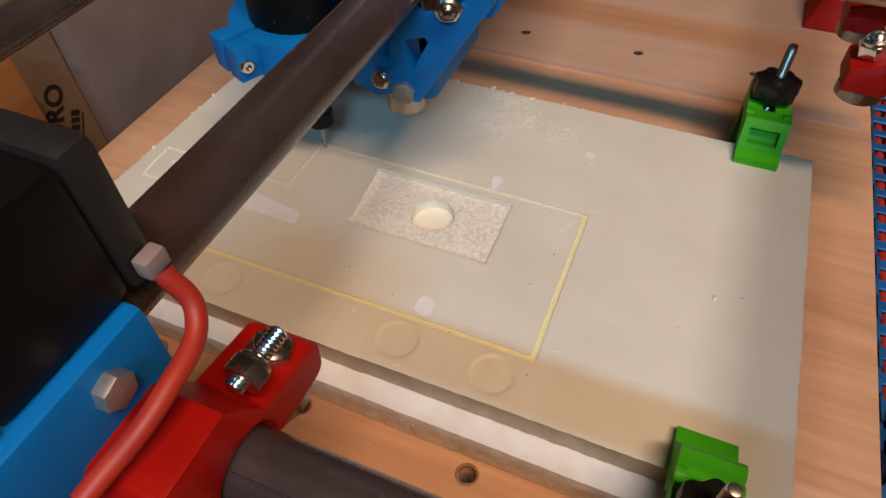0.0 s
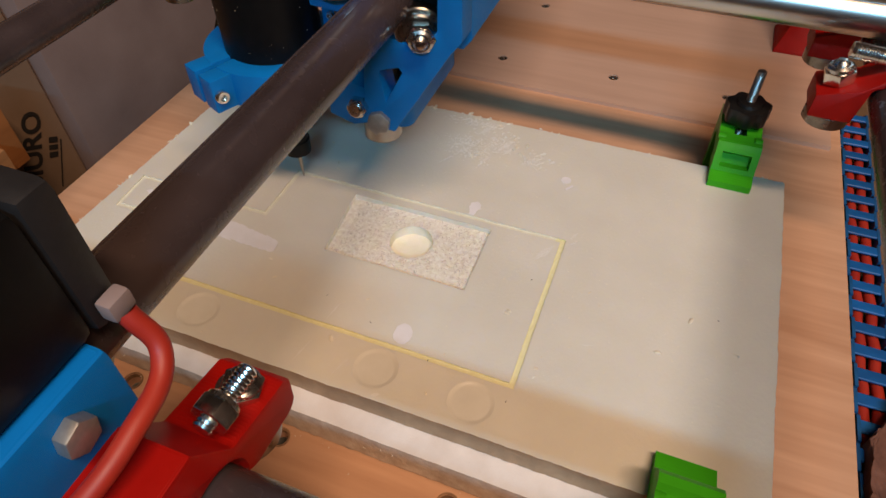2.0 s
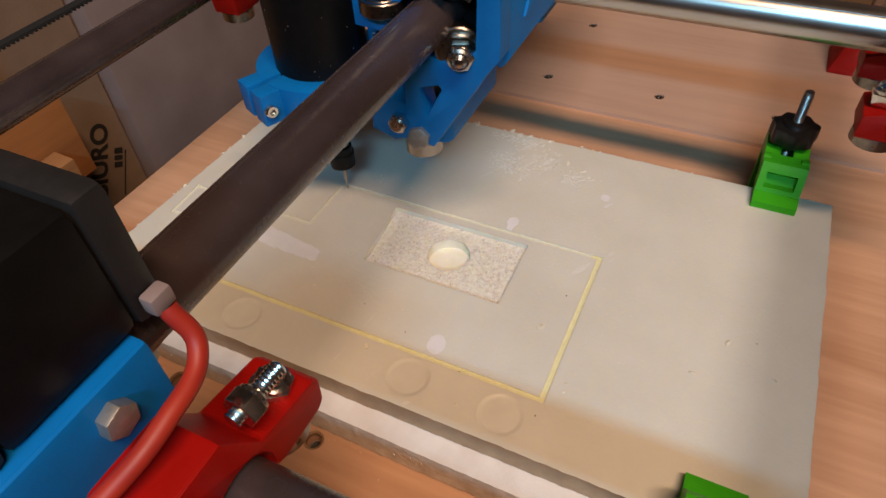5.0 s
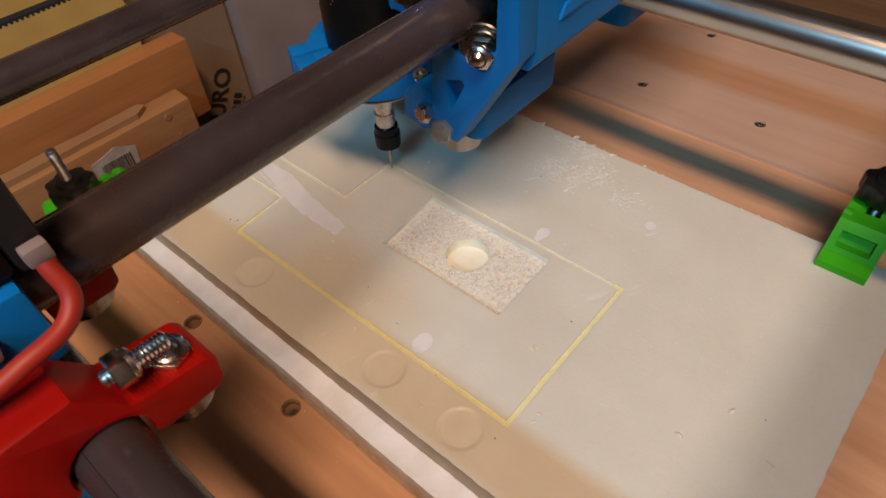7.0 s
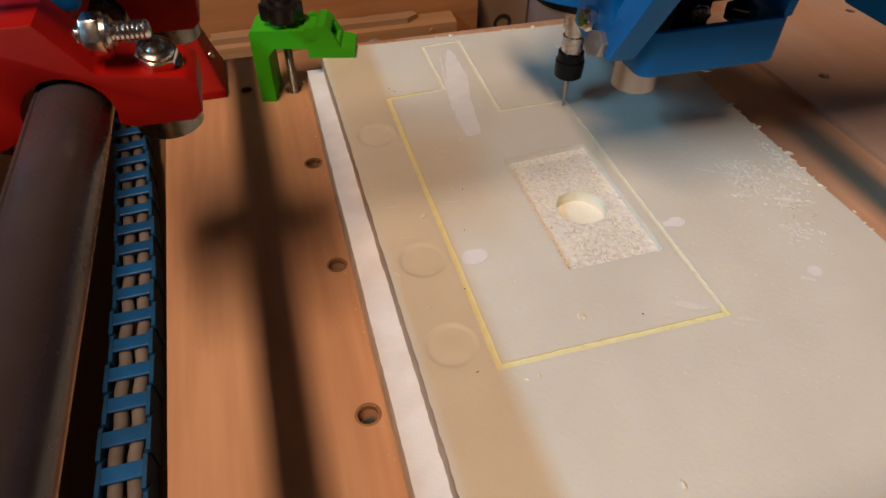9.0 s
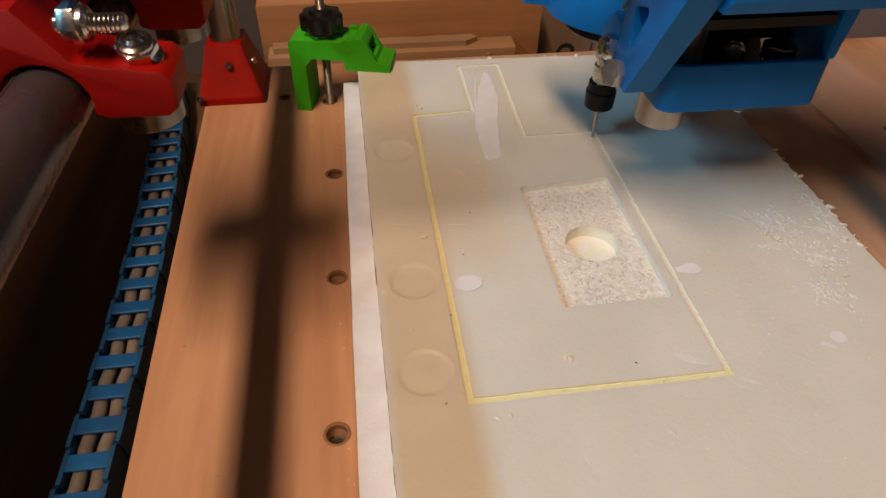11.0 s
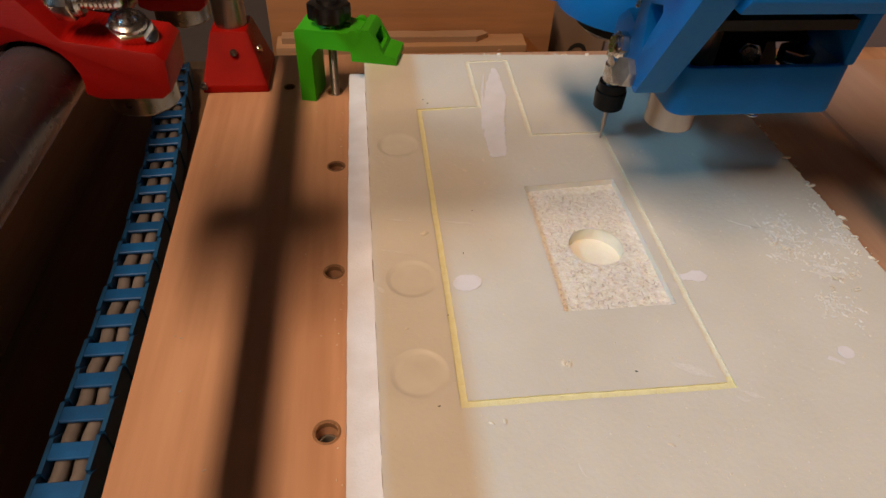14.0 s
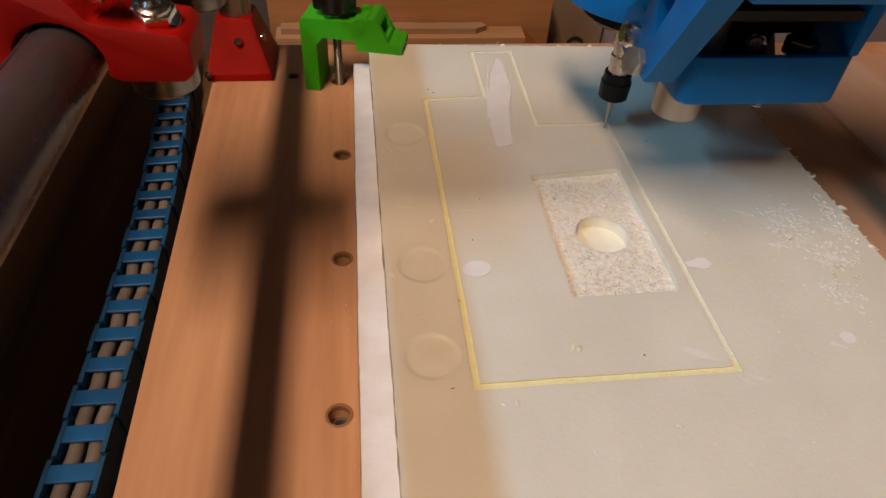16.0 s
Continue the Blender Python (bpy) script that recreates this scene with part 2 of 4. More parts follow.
def add_box(bm, x0, x1, y0, y1, z0, z1):
    m = Matrix.Translation(((x0 + x1) / 2, (y0 + y1) / 2, (z0 + z1) / 2)) @ Matrix.Diagonal((x1 - x0, y1 - y0, z1 - z0, 1))
    bmesh.ops.create_cube(bm, size=1, matrix=m)
    return bm


def box(x0, x1, y0, y1, z0, z1, bevel=0.0):
    bm = add_box(bmesh.new(), x0, x1, y0, y1, z0, z1)
    return bevelled(bm, bevel) if bevel else bm


def add_cyl(bm, a, b, r, seg=32, r2=None, ends=True):
    a, b = Vector(a), Vector(b)
    turn = (b - a).to_track_quat("Z", "Y").to_matrix().to_4x4()
    bmesh.ops.create_cone(bm, cap_ends=ends, segments=seg, radius1=r, radius2=r if r2 is None else r2,
                          depth=(b - a).length, matrix=Matrix.Translation((a + b) / 2) @ turn)
    return bm


def cyl(a, b, r, seg=32, r2=None, bevel=0.0):
    bm = add_cyl(bmesh.new(), a, b, r, seg, r2)
    return bevelled(bm, bevel) if bevel else bm


def lathe(a, axis, prof, seg=32, caps=(True, True)):
    """Turned body from (distance along the axis, radius) pairs."""
    a, axis = Vector(a), Vector(axis).normalized()
    turn = axis.to_track_quat("Z", "Y").to_matrix()
    bm = bmesh.new()
    rows = []
    for h, r in prof:
        rows.append([bm.verts.new(a + turn @ Vector((r * math.cos(2 * math.pi * i / seg), r * math.sin(2 * math.pi * i / seg), h))) for i in range(seg)])
    for p, q in zip(rows, rows[1:]):
        for i in range(seg):
            bm.faces.new((p[i], p[(i + 1) % seg], q[(i + 1) % seg], q[i]))
    if caps[0]:
        bm.faces.new(rows[0])
    if caps[1]:
        bm.faces.new(rows[-1])
    return bm


def to3(axis, u, v, w):
    """A point from coordinates in a plane and along its axis: x takes (y, z), y takes (x, z), z takes (x, y)."""
    return {"x": (w, u, v), "y": (u, w, v), "z": (u, v, w)}[axis]


def fill(bm, loops, axis, w):
    """A flat face with holes: the first loop is the outline."""
    es = []
    for lp in loops:
        vs = [bm.verts.new(to3(axis, u, v, w)) for u, v in lp]
        es += [bm.edges.new((vs[i], vs[(i + 1) % len(vs)])) for i in range(len(vs))]
    bmesh.ops.triangle_fill(bm, use_beauty=True, use_dissolve=False, edges=es)


def wall(bm, loop, axis, w0, w1):
    a = [bm.verts.new(to3(axis, u, v, w0)) for u, v in loop]
    b = [bm.verts.new(to3(axis, u, v, w1)) for u, v in loop]
    for i in range(len(loop)):
        j = (i + 1) % len(loop)
        bm.faces.new((a[i], a[j], b[j], b[i]))


def prism(axis, loops, w0, w1, bevel=0.0, bm=None):
    """A solid of that outline (and holes), from w0 to w1 along the axis."""
    b = bmesh.new()
    fill(b, loops, axis, w0)
    fill(b, loops, axis, w1)
    for lp in loops:
        wall(b, lp, axis, w0, w1)
    bmesh.ops.remove_doubles(b, verts=b.verts, dist=1e-6)
    bmesh.ops.dissolve_limit(b, angle_limit=0.02, verts=b.verts, edges=b.edges)
    bmesh.ops.recalc_face_normals(b, faces=b.faces)
    if bevel:
        bevelled(b, bevel)
    if bm is None:
        return b
    me = bpy.data.meshes.new("tmp")
    b.to_mesh(me)
    b.free()
    bm.from_mesh(me)
    bpy.data.meshes.remove(me)
    return bm


def circle(cx, cy, r, n=32, a0=0.0):
    return [(cx + r * math.cos(a0 + 2 * math.pi * i / n), cy + r * math.sin(a0 + 2 * math.pi * i / n)) for i in range(n)]


def sub(a, b, step):
    n = max(1, int(math.dist(a, b) / step))
    return [(a[0] + (b[0] - a[0]) * i / n, a[1] + (b[1] - a[1]) * i / n) for i in range(n)]


def ragged(loop, step, amount):
    pts = []
    for i in range(len(loop)):
        for p in sub(loop[i], loop[(i + 1) % len(loop)], step):
            v = noise.noise_vector(Vector((p[0] * 260, p[1] * 260, 0.3)))
            v2 = noise.noise_vector(Vector((p[0] * 40, p[1] * 40, 2.3)))
            pts.append((p[0] + amount * (v.x + v2.x), p[1] + amount * (v.y + v2.y)))
    return pts


# ---- hardware ----


def hex_loop(r, a0=0.0):
    return circle(0, 0, r, 6, a0)


def oriented(bm, at, axis):
    turn = Vector(axis).to_track_quat("Z", "Y").to_matrix().to_4x4()
    bmesh.ops.transform(bm, matrix=Matrix.Translation(at) @ turn, verts=bm.verts)
    return bm


def nut(parent, at, axis, r=0.0075, h=0.0065, dome=False, mat=None):
    """A hexagon nut, with a nylon collar or a dome on it."""
    bm = prism("z", [hex_loop(r)], 0, h, 0.0006)
    ob = part("nut", oriented(bm, at, axis), mat or BRIGHT, parent)
    top = Vector(at) + Vector(axis).normalized() * h
    part("collar", lathe(top, axis, [(0, r * 0.82), (h * 0.25, r * 0.8), (h * 0.42, r * 0.62), (h * 0.42, r * 0.5)]), STEEL, ob)
    if dome:
        part("bolt_end", lathe(top, axis, [(0, r * 0.5), (h * 0.5, r * 0.48), (h * 0.75, r * 0.3), (h * 0.8, 0.0003)]), STEEL, ob)
    return ob


def threaded(parent, a, b, r, mat=None, name="threaded_rod", pitch=0.00125):
    a, b = Vector(a), Vector(b)
    d = (b - a).length
    n = int(d / pitch)
    prof = []
    for i in range(n):
        prof += [(i * pitch, r * 0.86), (i * pitch + pitch * 0.5, r)]
    prof += [(d - 0.0003, r * 0.86), (d, r * 0.7)]
    return part(name, lathe(a, b - a, prof, 20), mat or BRIGHT, parent)


def bearing(parent, at, axis, r=0.011, h=0.007):
    a = Vector(at) - Vector(axis).normalized() * h / 2
    return part("bearing", lathe(a, axis, [(0, r * 0.45), (0, r * 0.66), (0.0005, r * 0.7), (0.0005, r * 0.8), (0, r * 0.84), (0, r - 0.0006), (0.0006, r),
                                           (h - 0.0006, r), (h, r - 0.0006), (h, r * 0.84), (h - 0.0005, r * 0.8), (h - 0.0005, r * 0.7), (h, r * 0.66), (h, r * 0.45)]), BEARING, parent)


def hex_bolt(parent, at, axis, r=0.0075, h=0.0055):
    return part("bolt_head", oriented(prism("z", [hex_loop(r, 0.3)], 0, h, 0.0005), at, axis), ZINC_DULL, parent)


def socket_screw(parent, at, axis, r=0.0032):
    return part("screw", lathe(at, axis, [(0, r), (0.0022, r), (0.003, r * 0.85), (0.003, r * 0.5), (0.0012, r * 0.45), (0.0012, 0.0002)], 20), BRIGHT, parent)


# ---- setting: room, table, bed ----
R = 1.9
for name, args in (("wall_north", (-R, R, R, R + 0.1, -0.8, 2.4)), ("wall_south", (-R, R, -R - 0.1, -R, -0.8, 2.4)),
                   ("wall_east", (R, R + 0.1, -R, R, -0.8, 2.4)), ("wall_west", (-R - 0.1, -R, -R, R, -0.8, 2.4))):
    whole(name, box(*args), ROOM, "plain dim brown workshop wall around the machine", "wall", "structure")
whole("floor", box(-R, R, -R, R, -0.9, -0.8), TABLE, "dark wooden workshop floor under the table", "floor", "structure")
# added panel, its height set to keep the cool lamp off the bed
whole("wall_lamp_block", box(-0.217, -0.205, -0.75, 0.37, -0.056, 0.145, 0.001), PANEL, "low brown wooden panel added west of the bed to block the cool lamp", "wall", "structure")
whole("ceiling", box(-R, R, -R, R, 2.4, 2.5), ROOM, "plain dim workshop ceiling above the machine", "ceiling", "structure")

BED_Z = -0.032
SCREWS = [(0.322, 0.289), (0.322, 0.197), (0.324, 0.105), (0.326, 0.010), (0.328, -0.080), (0.420, 0.285), (0.425, 0.190), (0.428, 0.095)]
HOLES = [(-0.0495, 0.193, 0.0044), (-0.0495, 0.103, 0.0043), (-0.051, 0.013, 0.0045), (-0.051, -0.077, 0.0043),
         (-0.0515, 0.283, 0.0048), (-0.083, 0.291, 0.0032)]
table = thing("workbench", "dark stained wooden workbench carrying the milling machine", "table")
part("tabletop", box(-0.75, 1.0, -0.75, 0.37, -0.085, -0.056, 0.003), TABLE, table)
for lx in (-0.7, 0.95):
    for ly in (-0.7, 0.32):
        part("leg", box(lx - 0.03, lx + 0.03, ly - 0.03, ly + 0.03, -0.8, -0.085), TABLE, table)

bed_loop = [(-0.1265, -0.163), (0.475, -0.163), (0.475, 0.34), (-0.1385, 0.34)]
bm = bmesh.new()
fill(bm, [bed_loop] + [circle(x, y, r, 20) for x, y, r in HOLES], "z", BED_Z)
for x, y, r in HOLES:
    wall(bm, circle(x, y, r, 20), "z", BED_Z, -0.0555)
bmesh.ops.remove_doubles(bm, verts=bm.verts, dist=1e-6)
bed = whole("machine_bed", bm, PLY, "peach plywood machine bed with drilled fixing holes", "machine bed", smooth=False)
bm = bmesh.new()
wall(bm, bed_loop, "z", BED_Z, -0.056)
part("edge", bm, PLY_EDGE, bed, "dark rough plywood edge", False)
for x, y, r in HOLES:
    part("burr", lathe((x, y, BED_Z), (0, 0, 1), [(-0.0030, r * 0.97), (-0.0004, r * 0.99), (0.0003, r * 1.04), (0.0004, r * 1.14), (0.0001, r * 1.26)], 28, (False, False)), PLY_EDGE, bed, "dark singed rim of the hole")
    part("insert", lathe((x, y, -0.0508), (0, 0, 1), [(0, r * 0.99), (0.010, r * 0.99), (0.0114, r * 0.88), (0.0120, r * 0.72), (0.0112, r * 0.62), (0.0098, r * 0.66), (0.0090, r * 0.58), (0.0074, r * 0.62), (0.0066, r * 0.55), (0.002, r * 0.5), (0.002, 0.0003)], 20), ZINC_DULL, bed, "threaded steel insert in the hole")

strip = whole("spoil_board", prism("z", [[(0.288, -0.155), (0.472, -0.155), (0.472, 0.312), (0.288, 0.312)]] + [circle(x, y, 0.0042, 20) for x, y in SCREWS], BED_Z, BED_Z + 0.0032), BOARD,
              "thin peach plywood strip screwed onto the far side of the bed", "board", smooth=False)
for x, y in SCREWS:
    part("screw", lathe((x, y, BED_Z + 0.0004), (0, 0, 1), [(0, 0.0041), (0.0014, 0.0041), (0.0020, 0.0036), (0.0020, 0.0015), (0.0010, 0.0012), (0.0010, 0.0002)], 20), STEEL, strip)

# ---- the slab on the bed ----
slab = thing("foam_slab", "cream translucent foam slab with milled outline and pocket, lying on the bed", "workpiece", (0, 0, BED_Z))
LIFT = Matrix.Translation((0, 0, -BED_Z))


def slab_part(name, bm, mat, label="", smooth=False):
    bmesh.ops.transform(bm, matrix=LIFT, verts=bm.verts)
    return part(name, bm, mat, slab, label, smooth)


SHAPE = [(0, 0), (0.1, 0), (0.101, 0.1714), (0.0604, 0.1713), (0.0626, 0.2615), (0.0366, 0.2602), (0.0359, 0.2032), (0.0004, 0.201)]


def inset(loop, d):
    """The loop moved inwards by d (outwards where d is negative); it runs anticlockwise."""
    out = []
    n = len(loop)
    for i in range(n):
        a, b, c = Vector(loop[i - 1]), Vector(loop[i]), Vector(loop[(i + 1) % n])
        e1, e2 = (b - a).normalized(), (c - b).normalized()
        n1, n2 = Vector((-e1.y, e1.x)), Vector((-e2.y, e2.x))
        out.append(tuple(b + (n1 + n2) * d / (1 + n1.dot(n2))))
    return out


def wavy(loop, step=0.004, amount=0.00012):
    return ragged(loop, step, amount)


outer = ragged([(-0.030, -0.1155), (0.1965, -0.1155), (0.1965, 0.2655), (-0.030, 0.2735)], 0.0016, 0.0004)
g_out, g_in = wavy(inset(SHAPE, -0.0014), 0.0012, 0.00022), wavy(inset(SHAPE, 0.0014), 0.0012, 0.00022)
pocket = wavy([(0.0466, 0.0405), (0.0945, 0.041), (0.0946, 0.1286), (0.0471, 0.1247)], 0.003, 0.0002)
hole = ragged(circle(0.0725, 0.082, 0.0125, 60), 0.01, 0.0002)
bm = bmesh.new()
MARKS = [(-0.0140, 0.1655), (-0.0138, 0.0640), (-0.0148, 0.0150)]
fill(bm, [outer, g_out] + [circle(cx, cy, 0.0113, 48) for cx, cy in MARKS], "z", 0)
fill(bm, [g_in, pocket], "z", 0)
slab_part("top_face", bm, CREAM)
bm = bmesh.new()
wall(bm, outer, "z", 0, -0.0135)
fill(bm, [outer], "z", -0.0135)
slab_part("side_face", bm, SLAB_SIDE_SHADED, "dull tan sawn side, its shade put into the colour")
GD, PD, HD = -0.0008, -0.0034, -0.0100
bm = bmesh.new()
fill(bm, [g_out, g_in], "z", GD)
wall(bm, g_out, "z", 0, GD)
wall(bm, g_in, "z", 0, GD)
pale = bm.copy()


def deep_yellow(f):
    at = f.calc_center_median()
    return at.x < 0.02 or at.y < 0.004


bmesh.ops.delete(bm, geom=[f for f in bm.faces if not deep_yellow(f)], context="FACES")
bmesh.ops.delete(pale, geom=[f for f in pale.faces if deep_yellow(f)], context="FACES")
slab_part("milled_outline", bm, GROOVE, "dull yellow milled groove")
slab_part("milled_outline", pale, GROOVE_PALE, "freshly milled pale groove")
bm = bmesh.new()
wall(bm, pocket, "z", 0, PD)
wall(bm, hole, "z", PD, HD)
fill(bm, [hole], "z", HD)
slab_part("pocket_wall", bm, WALLCUT, "smooth pale pocket wall")
# the rough pocket floor: a fine grid with torn fibres standing up
bm = bmesh.new()
fill(bm, [pocket, hole], "z", PD)
slab_part("pocket_floor", bm, CUT, "rough torn pocket floor")
rng = random.Random(4)
bm = bmesh.new()
for i in range(800):
    x, y = rng.uniform(0.0475, 0.0940), rng.uniform(0.0420, 0.1235)
    if math.dist((x, y), (0.0725, 0.082)) < 0.0132:
        continue
    a, ln, h = rng.uniform(0, 6.28), rng.uniform(0.0008, 0.0026), rng.uniform(0.0002, 0.0008)
    c, s = math.cos(a), math.sin(a)
    k = rng.uniform(-0.5, 0.5) * ln
    p = [(-ln / 2, 0), (0, k * 0.6), (ln / 2, 0)]
    vs = []
    for j, (u, v) in enumerate(p):
        for side in (-1, 1):
            w = 0.00022 * side
            vs.append(bm.verts.new((x + c * u - s * (v + w), y + s * u + c * (v + w), PD + (0.0001 if side < 0 else h * (0.5, 1, 0.5)[j]))))
    bm.faces.new((vs[0], vs[2], vs[3], vs[1]))
    bm.faces.new((vs[2], vs[4], vs[5], vs[3]))
slab_part("torn_fibre", bm, FIBRE, "loose torn fibres on the pocket floor")

# the white foam under it, which stands out as a ledge along the west side
ledge = ragged([(-0.0430, -0.1170), (0.1975, -0.1170), (0.1975, 0.2665), (-0.0405, 0.2740)], 0.0016, 0.00025)
bm = bmesh.new()
fill(bm, [ledge], "z", 0.0178)
base = thing("foam_board", "white foam board under the slab, fuzzy edge showing as ledge", "foam board", (0, 0, BED_Z))
part("top_face", bm, FOAM, base, "", False)
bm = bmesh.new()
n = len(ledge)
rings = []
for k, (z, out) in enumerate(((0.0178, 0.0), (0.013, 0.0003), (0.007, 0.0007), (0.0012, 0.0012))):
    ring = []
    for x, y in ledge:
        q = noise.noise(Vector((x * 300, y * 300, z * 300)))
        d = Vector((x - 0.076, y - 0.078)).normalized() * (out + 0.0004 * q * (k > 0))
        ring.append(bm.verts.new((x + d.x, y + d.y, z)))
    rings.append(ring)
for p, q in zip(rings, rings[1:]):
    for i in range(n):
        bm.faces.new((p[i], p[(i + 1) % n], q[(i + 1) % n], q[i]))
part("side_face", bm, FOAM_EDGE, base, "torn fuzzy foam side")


def patch(name, pts, z, thick, mat, label, category, amount=0.0004, step=0.002):
    loop = []
    for x, y in ragged(pts, 0.0007, amount):
        v = noise.noise_vector(Vector((x * 1100, y * 1100, 1.7)))
        loop.append((x + amount * 0.7 * v.x, y + amount * 0.7 * v.y))
    return whole(name, prism("z", [loop], z, z + thick), mat, label, category, smooth=False)


# smears, press marks and crumbs on the slab
patch("tape_smear", [(0.0510, 0.249), (0.0528, 0.252), (0.0542, 0.247), (0.0548, 0.236), (0.0545, 0.215), (0.0490, 0.190), (0.0450, 0.165), (0.0436, 0.1535), (0.0420, 0.1510), (0.0350, 0.1500), (0.0336, 0.1530), (0.0350, 0.180), (0.0385, 0.205), (0.0440, 0.228)],
      0.0001, 0.00025, LILAC, "pale lilac smear of filler across the milled tab", "smear", 0.0008)
patch("tape_smear", [(0.0445, 0.243), (0.0455, 0.243), (0.0402, 0.215), (0.0355, 0.180), (0.0338, 0.178), (0.0385, 0.212)], 0.0001, 0.0002, LILAC, "thin pale lilac smear beside the milled tab", "smear", 0.0005)
patch("filler_spot", [(0.0092 + 0.0062 * math.cos(a) * (1 + 0.1 * math.sin(2 * a)), 0.0592 + 0.0050 * math.sin(a)) for a in (2 * math.pi * i / 16 for i in range(16))], 0.0001, 0.0002, LILAC, "pale lilac filler spot inside the outline", "spot")
patch("filler_spot", [(0.1022, 0.0545), (0.1060, 0.0538), (0.1090, 0.0525), (0.1122, 0.0528), (0.1140, 0.0558), (0.1122, 0.0592), (0.1085, 0.0597), (0.1055, 0.0580), (0.1022, 0.0575)], 0.0001, 0.0002, LILAC, "pale filler spot beside the milled line", "spot")
patch("filler_spot", circle(0.1520, 0.0110, 0.0032, 14), 0.0001, 0.0002, LILAC, "small round pale spot on the slab", "spot", 0.0003)
patch("filler_spot", [(0.143, 0.0085), (0.148, 0.0055), (0.149, 0.0065), (0.144, 0.0098)], 0.0001, 0.0002, LILAC, "small streaked pale spot on the slab", "spot", 0.0003)
SCUFFS = [((0.080, 0.012), (0.096, 0.004), 0.0022), ((0.1030, -0.0030), (0.1090, -0.0065), 0.0010), ((0.0985, -0.0045), (0.1035, -0.0075), 0.0007), ((0.150, 0.068), (0.158, 0.062), 0.0009),
          ((0.153, 0.074), (0.166, 0.066), 0.0012), ((0.166, 0.060), (0.180, 0.052), 0.0020), ((0.162, 0.056), (0.172, 0.051), 0.0012), ((0.140, 0.092), (0.154, 0.084), 0.0006), ((0.148, 0.088), (0.168, 0.074), 0.0009), ((0.176, 0.078), (0.192, 0.070), 0.0016), ((0.034, -0.026), (0.036, -0.031), 0.0005), ((-0.026, 0.083), (-0.011, 0.078), 0.0006),
          ((-0.025, 0.104), (-0.010, 0.101), 0.0006), ((-0.0285, 0.060), (-0.0262, 0.056), 0.0010), ((0.004, 0.100), (0.016, 0.098), 0.0005)]
for (ax, ay), (bx_, by_), w in SCUFFS:
    d = Vector((by_ - ay, ax - bx_)).normalized() * w
    patch("scuff", [(ax, ay), ((ax + bx_) / 2 - d.x, (ay + by_) / 2 - d.y), (bx_, by_), ((ax + bx_) / 2 + d.x, (ay + by_) / 2 + d.y)], 0.00005, 0.00010, SCUFF, "faint whitish scuff scratched into the slab", "scuff", 0.0005, 0.0015)
for cx, cy in MARKS:
    bm = lathe((cx, cy, 0), (0, 0, 1), [(0, 0.0113), (-0.00005, 0.0110), (-0.00035, 0.0102), (-0.0007, 0.0094), (-0.00082, 0.0084), (-0.0007, 0.0050), (-0.0006, 0.0003)], 48, (False, True))
    whole("press_mark", bm, DENT, "round shallow press mark in the slab surface", "press mark", group="press marks along the slab edge")

rng = random.Random(11)


def crumb(x, y, z, size, mat=CRUMB, label="tiny pale curled shaving lying on the slab", flat=0.35):
    bm = bmesh.new()
    bmesh.ops.create_icosphere(bm, subdivisions=1, radius=size)
    for v in bm.verts:
        v.co *= rng.uniform(0.5, 1.25)
        v.co.z *= flat
    lo = min(v.co.z for v in bm.verts)
    a = rng.uniform(0, 6.28)
    bmesh.ops.transform(bm, matrix=Matrix.Translation((x, y, z - lo)) @ Matrix.Rotation(a, 4, "Z") @ Matrix.Diagonal((1.5, 0.7, 1, 1)), verts=bm.verts)
    whole("shaving", bm, mat, label, "shaving", group="shavings on the slab", smooth=False)


for x, y, s in ((-0.006, 0.092, 0.0019), (0.030, 0.149, 0.001), (0.019, 0.140, 0.0009), (0.0395, 0.0145, 0.0013), (0.0415, 0.0135, 0.001), (0.068, -0.022, 0.0010),
                (0.043, -0.061, 0.0016), (0.068, -0.074, 0.0019), (0.125, 0.235, 0.0020), (0.135, 0.165, 0.0012), (0.165, 0.205, 0.0015), (0.157, 0.247, 0.0010),
                (0.100, 0.195, 0.0012), (0.023, 0.0855, 0.0008), (-0.018, 0.036, 0.0008), (0.112, 0.149, 0.0012), (0.0083, -0.0083, 0.0009), (0.013, -0.008, 0.001)):
    crumb(x, y, 0, s)
for x, y in ((0.010, 0.078), (-0.001, 0.042), (0.073, -0.087), (0.006, 0.2085), (0.0035, 0.2125), (0.066, 0.009), (0.018, 0.107), (-0.009, 0.0)):
    crumb(x, y, 0, 0.00042, SPECK, "tiny dark speck on the slab", 0.5)
for x, y, s in ((0.1965, 0.116, 0.0016), (0.1975, 0.090, 0.0019), (0.1960, 0.083, 0.0014), (0.1970, 0.142, 0.0022), (0.1955, 0.062, 0.0016), (0.1800, 0.268, 0.0020), (0.120, 0.2685, 0.0020), (0.060, 0.2700, 0.0015)):
    crumb(x, y, -0.0006, s, CRUMB, "white torn flake hanging on the slab's edge", 0.6)


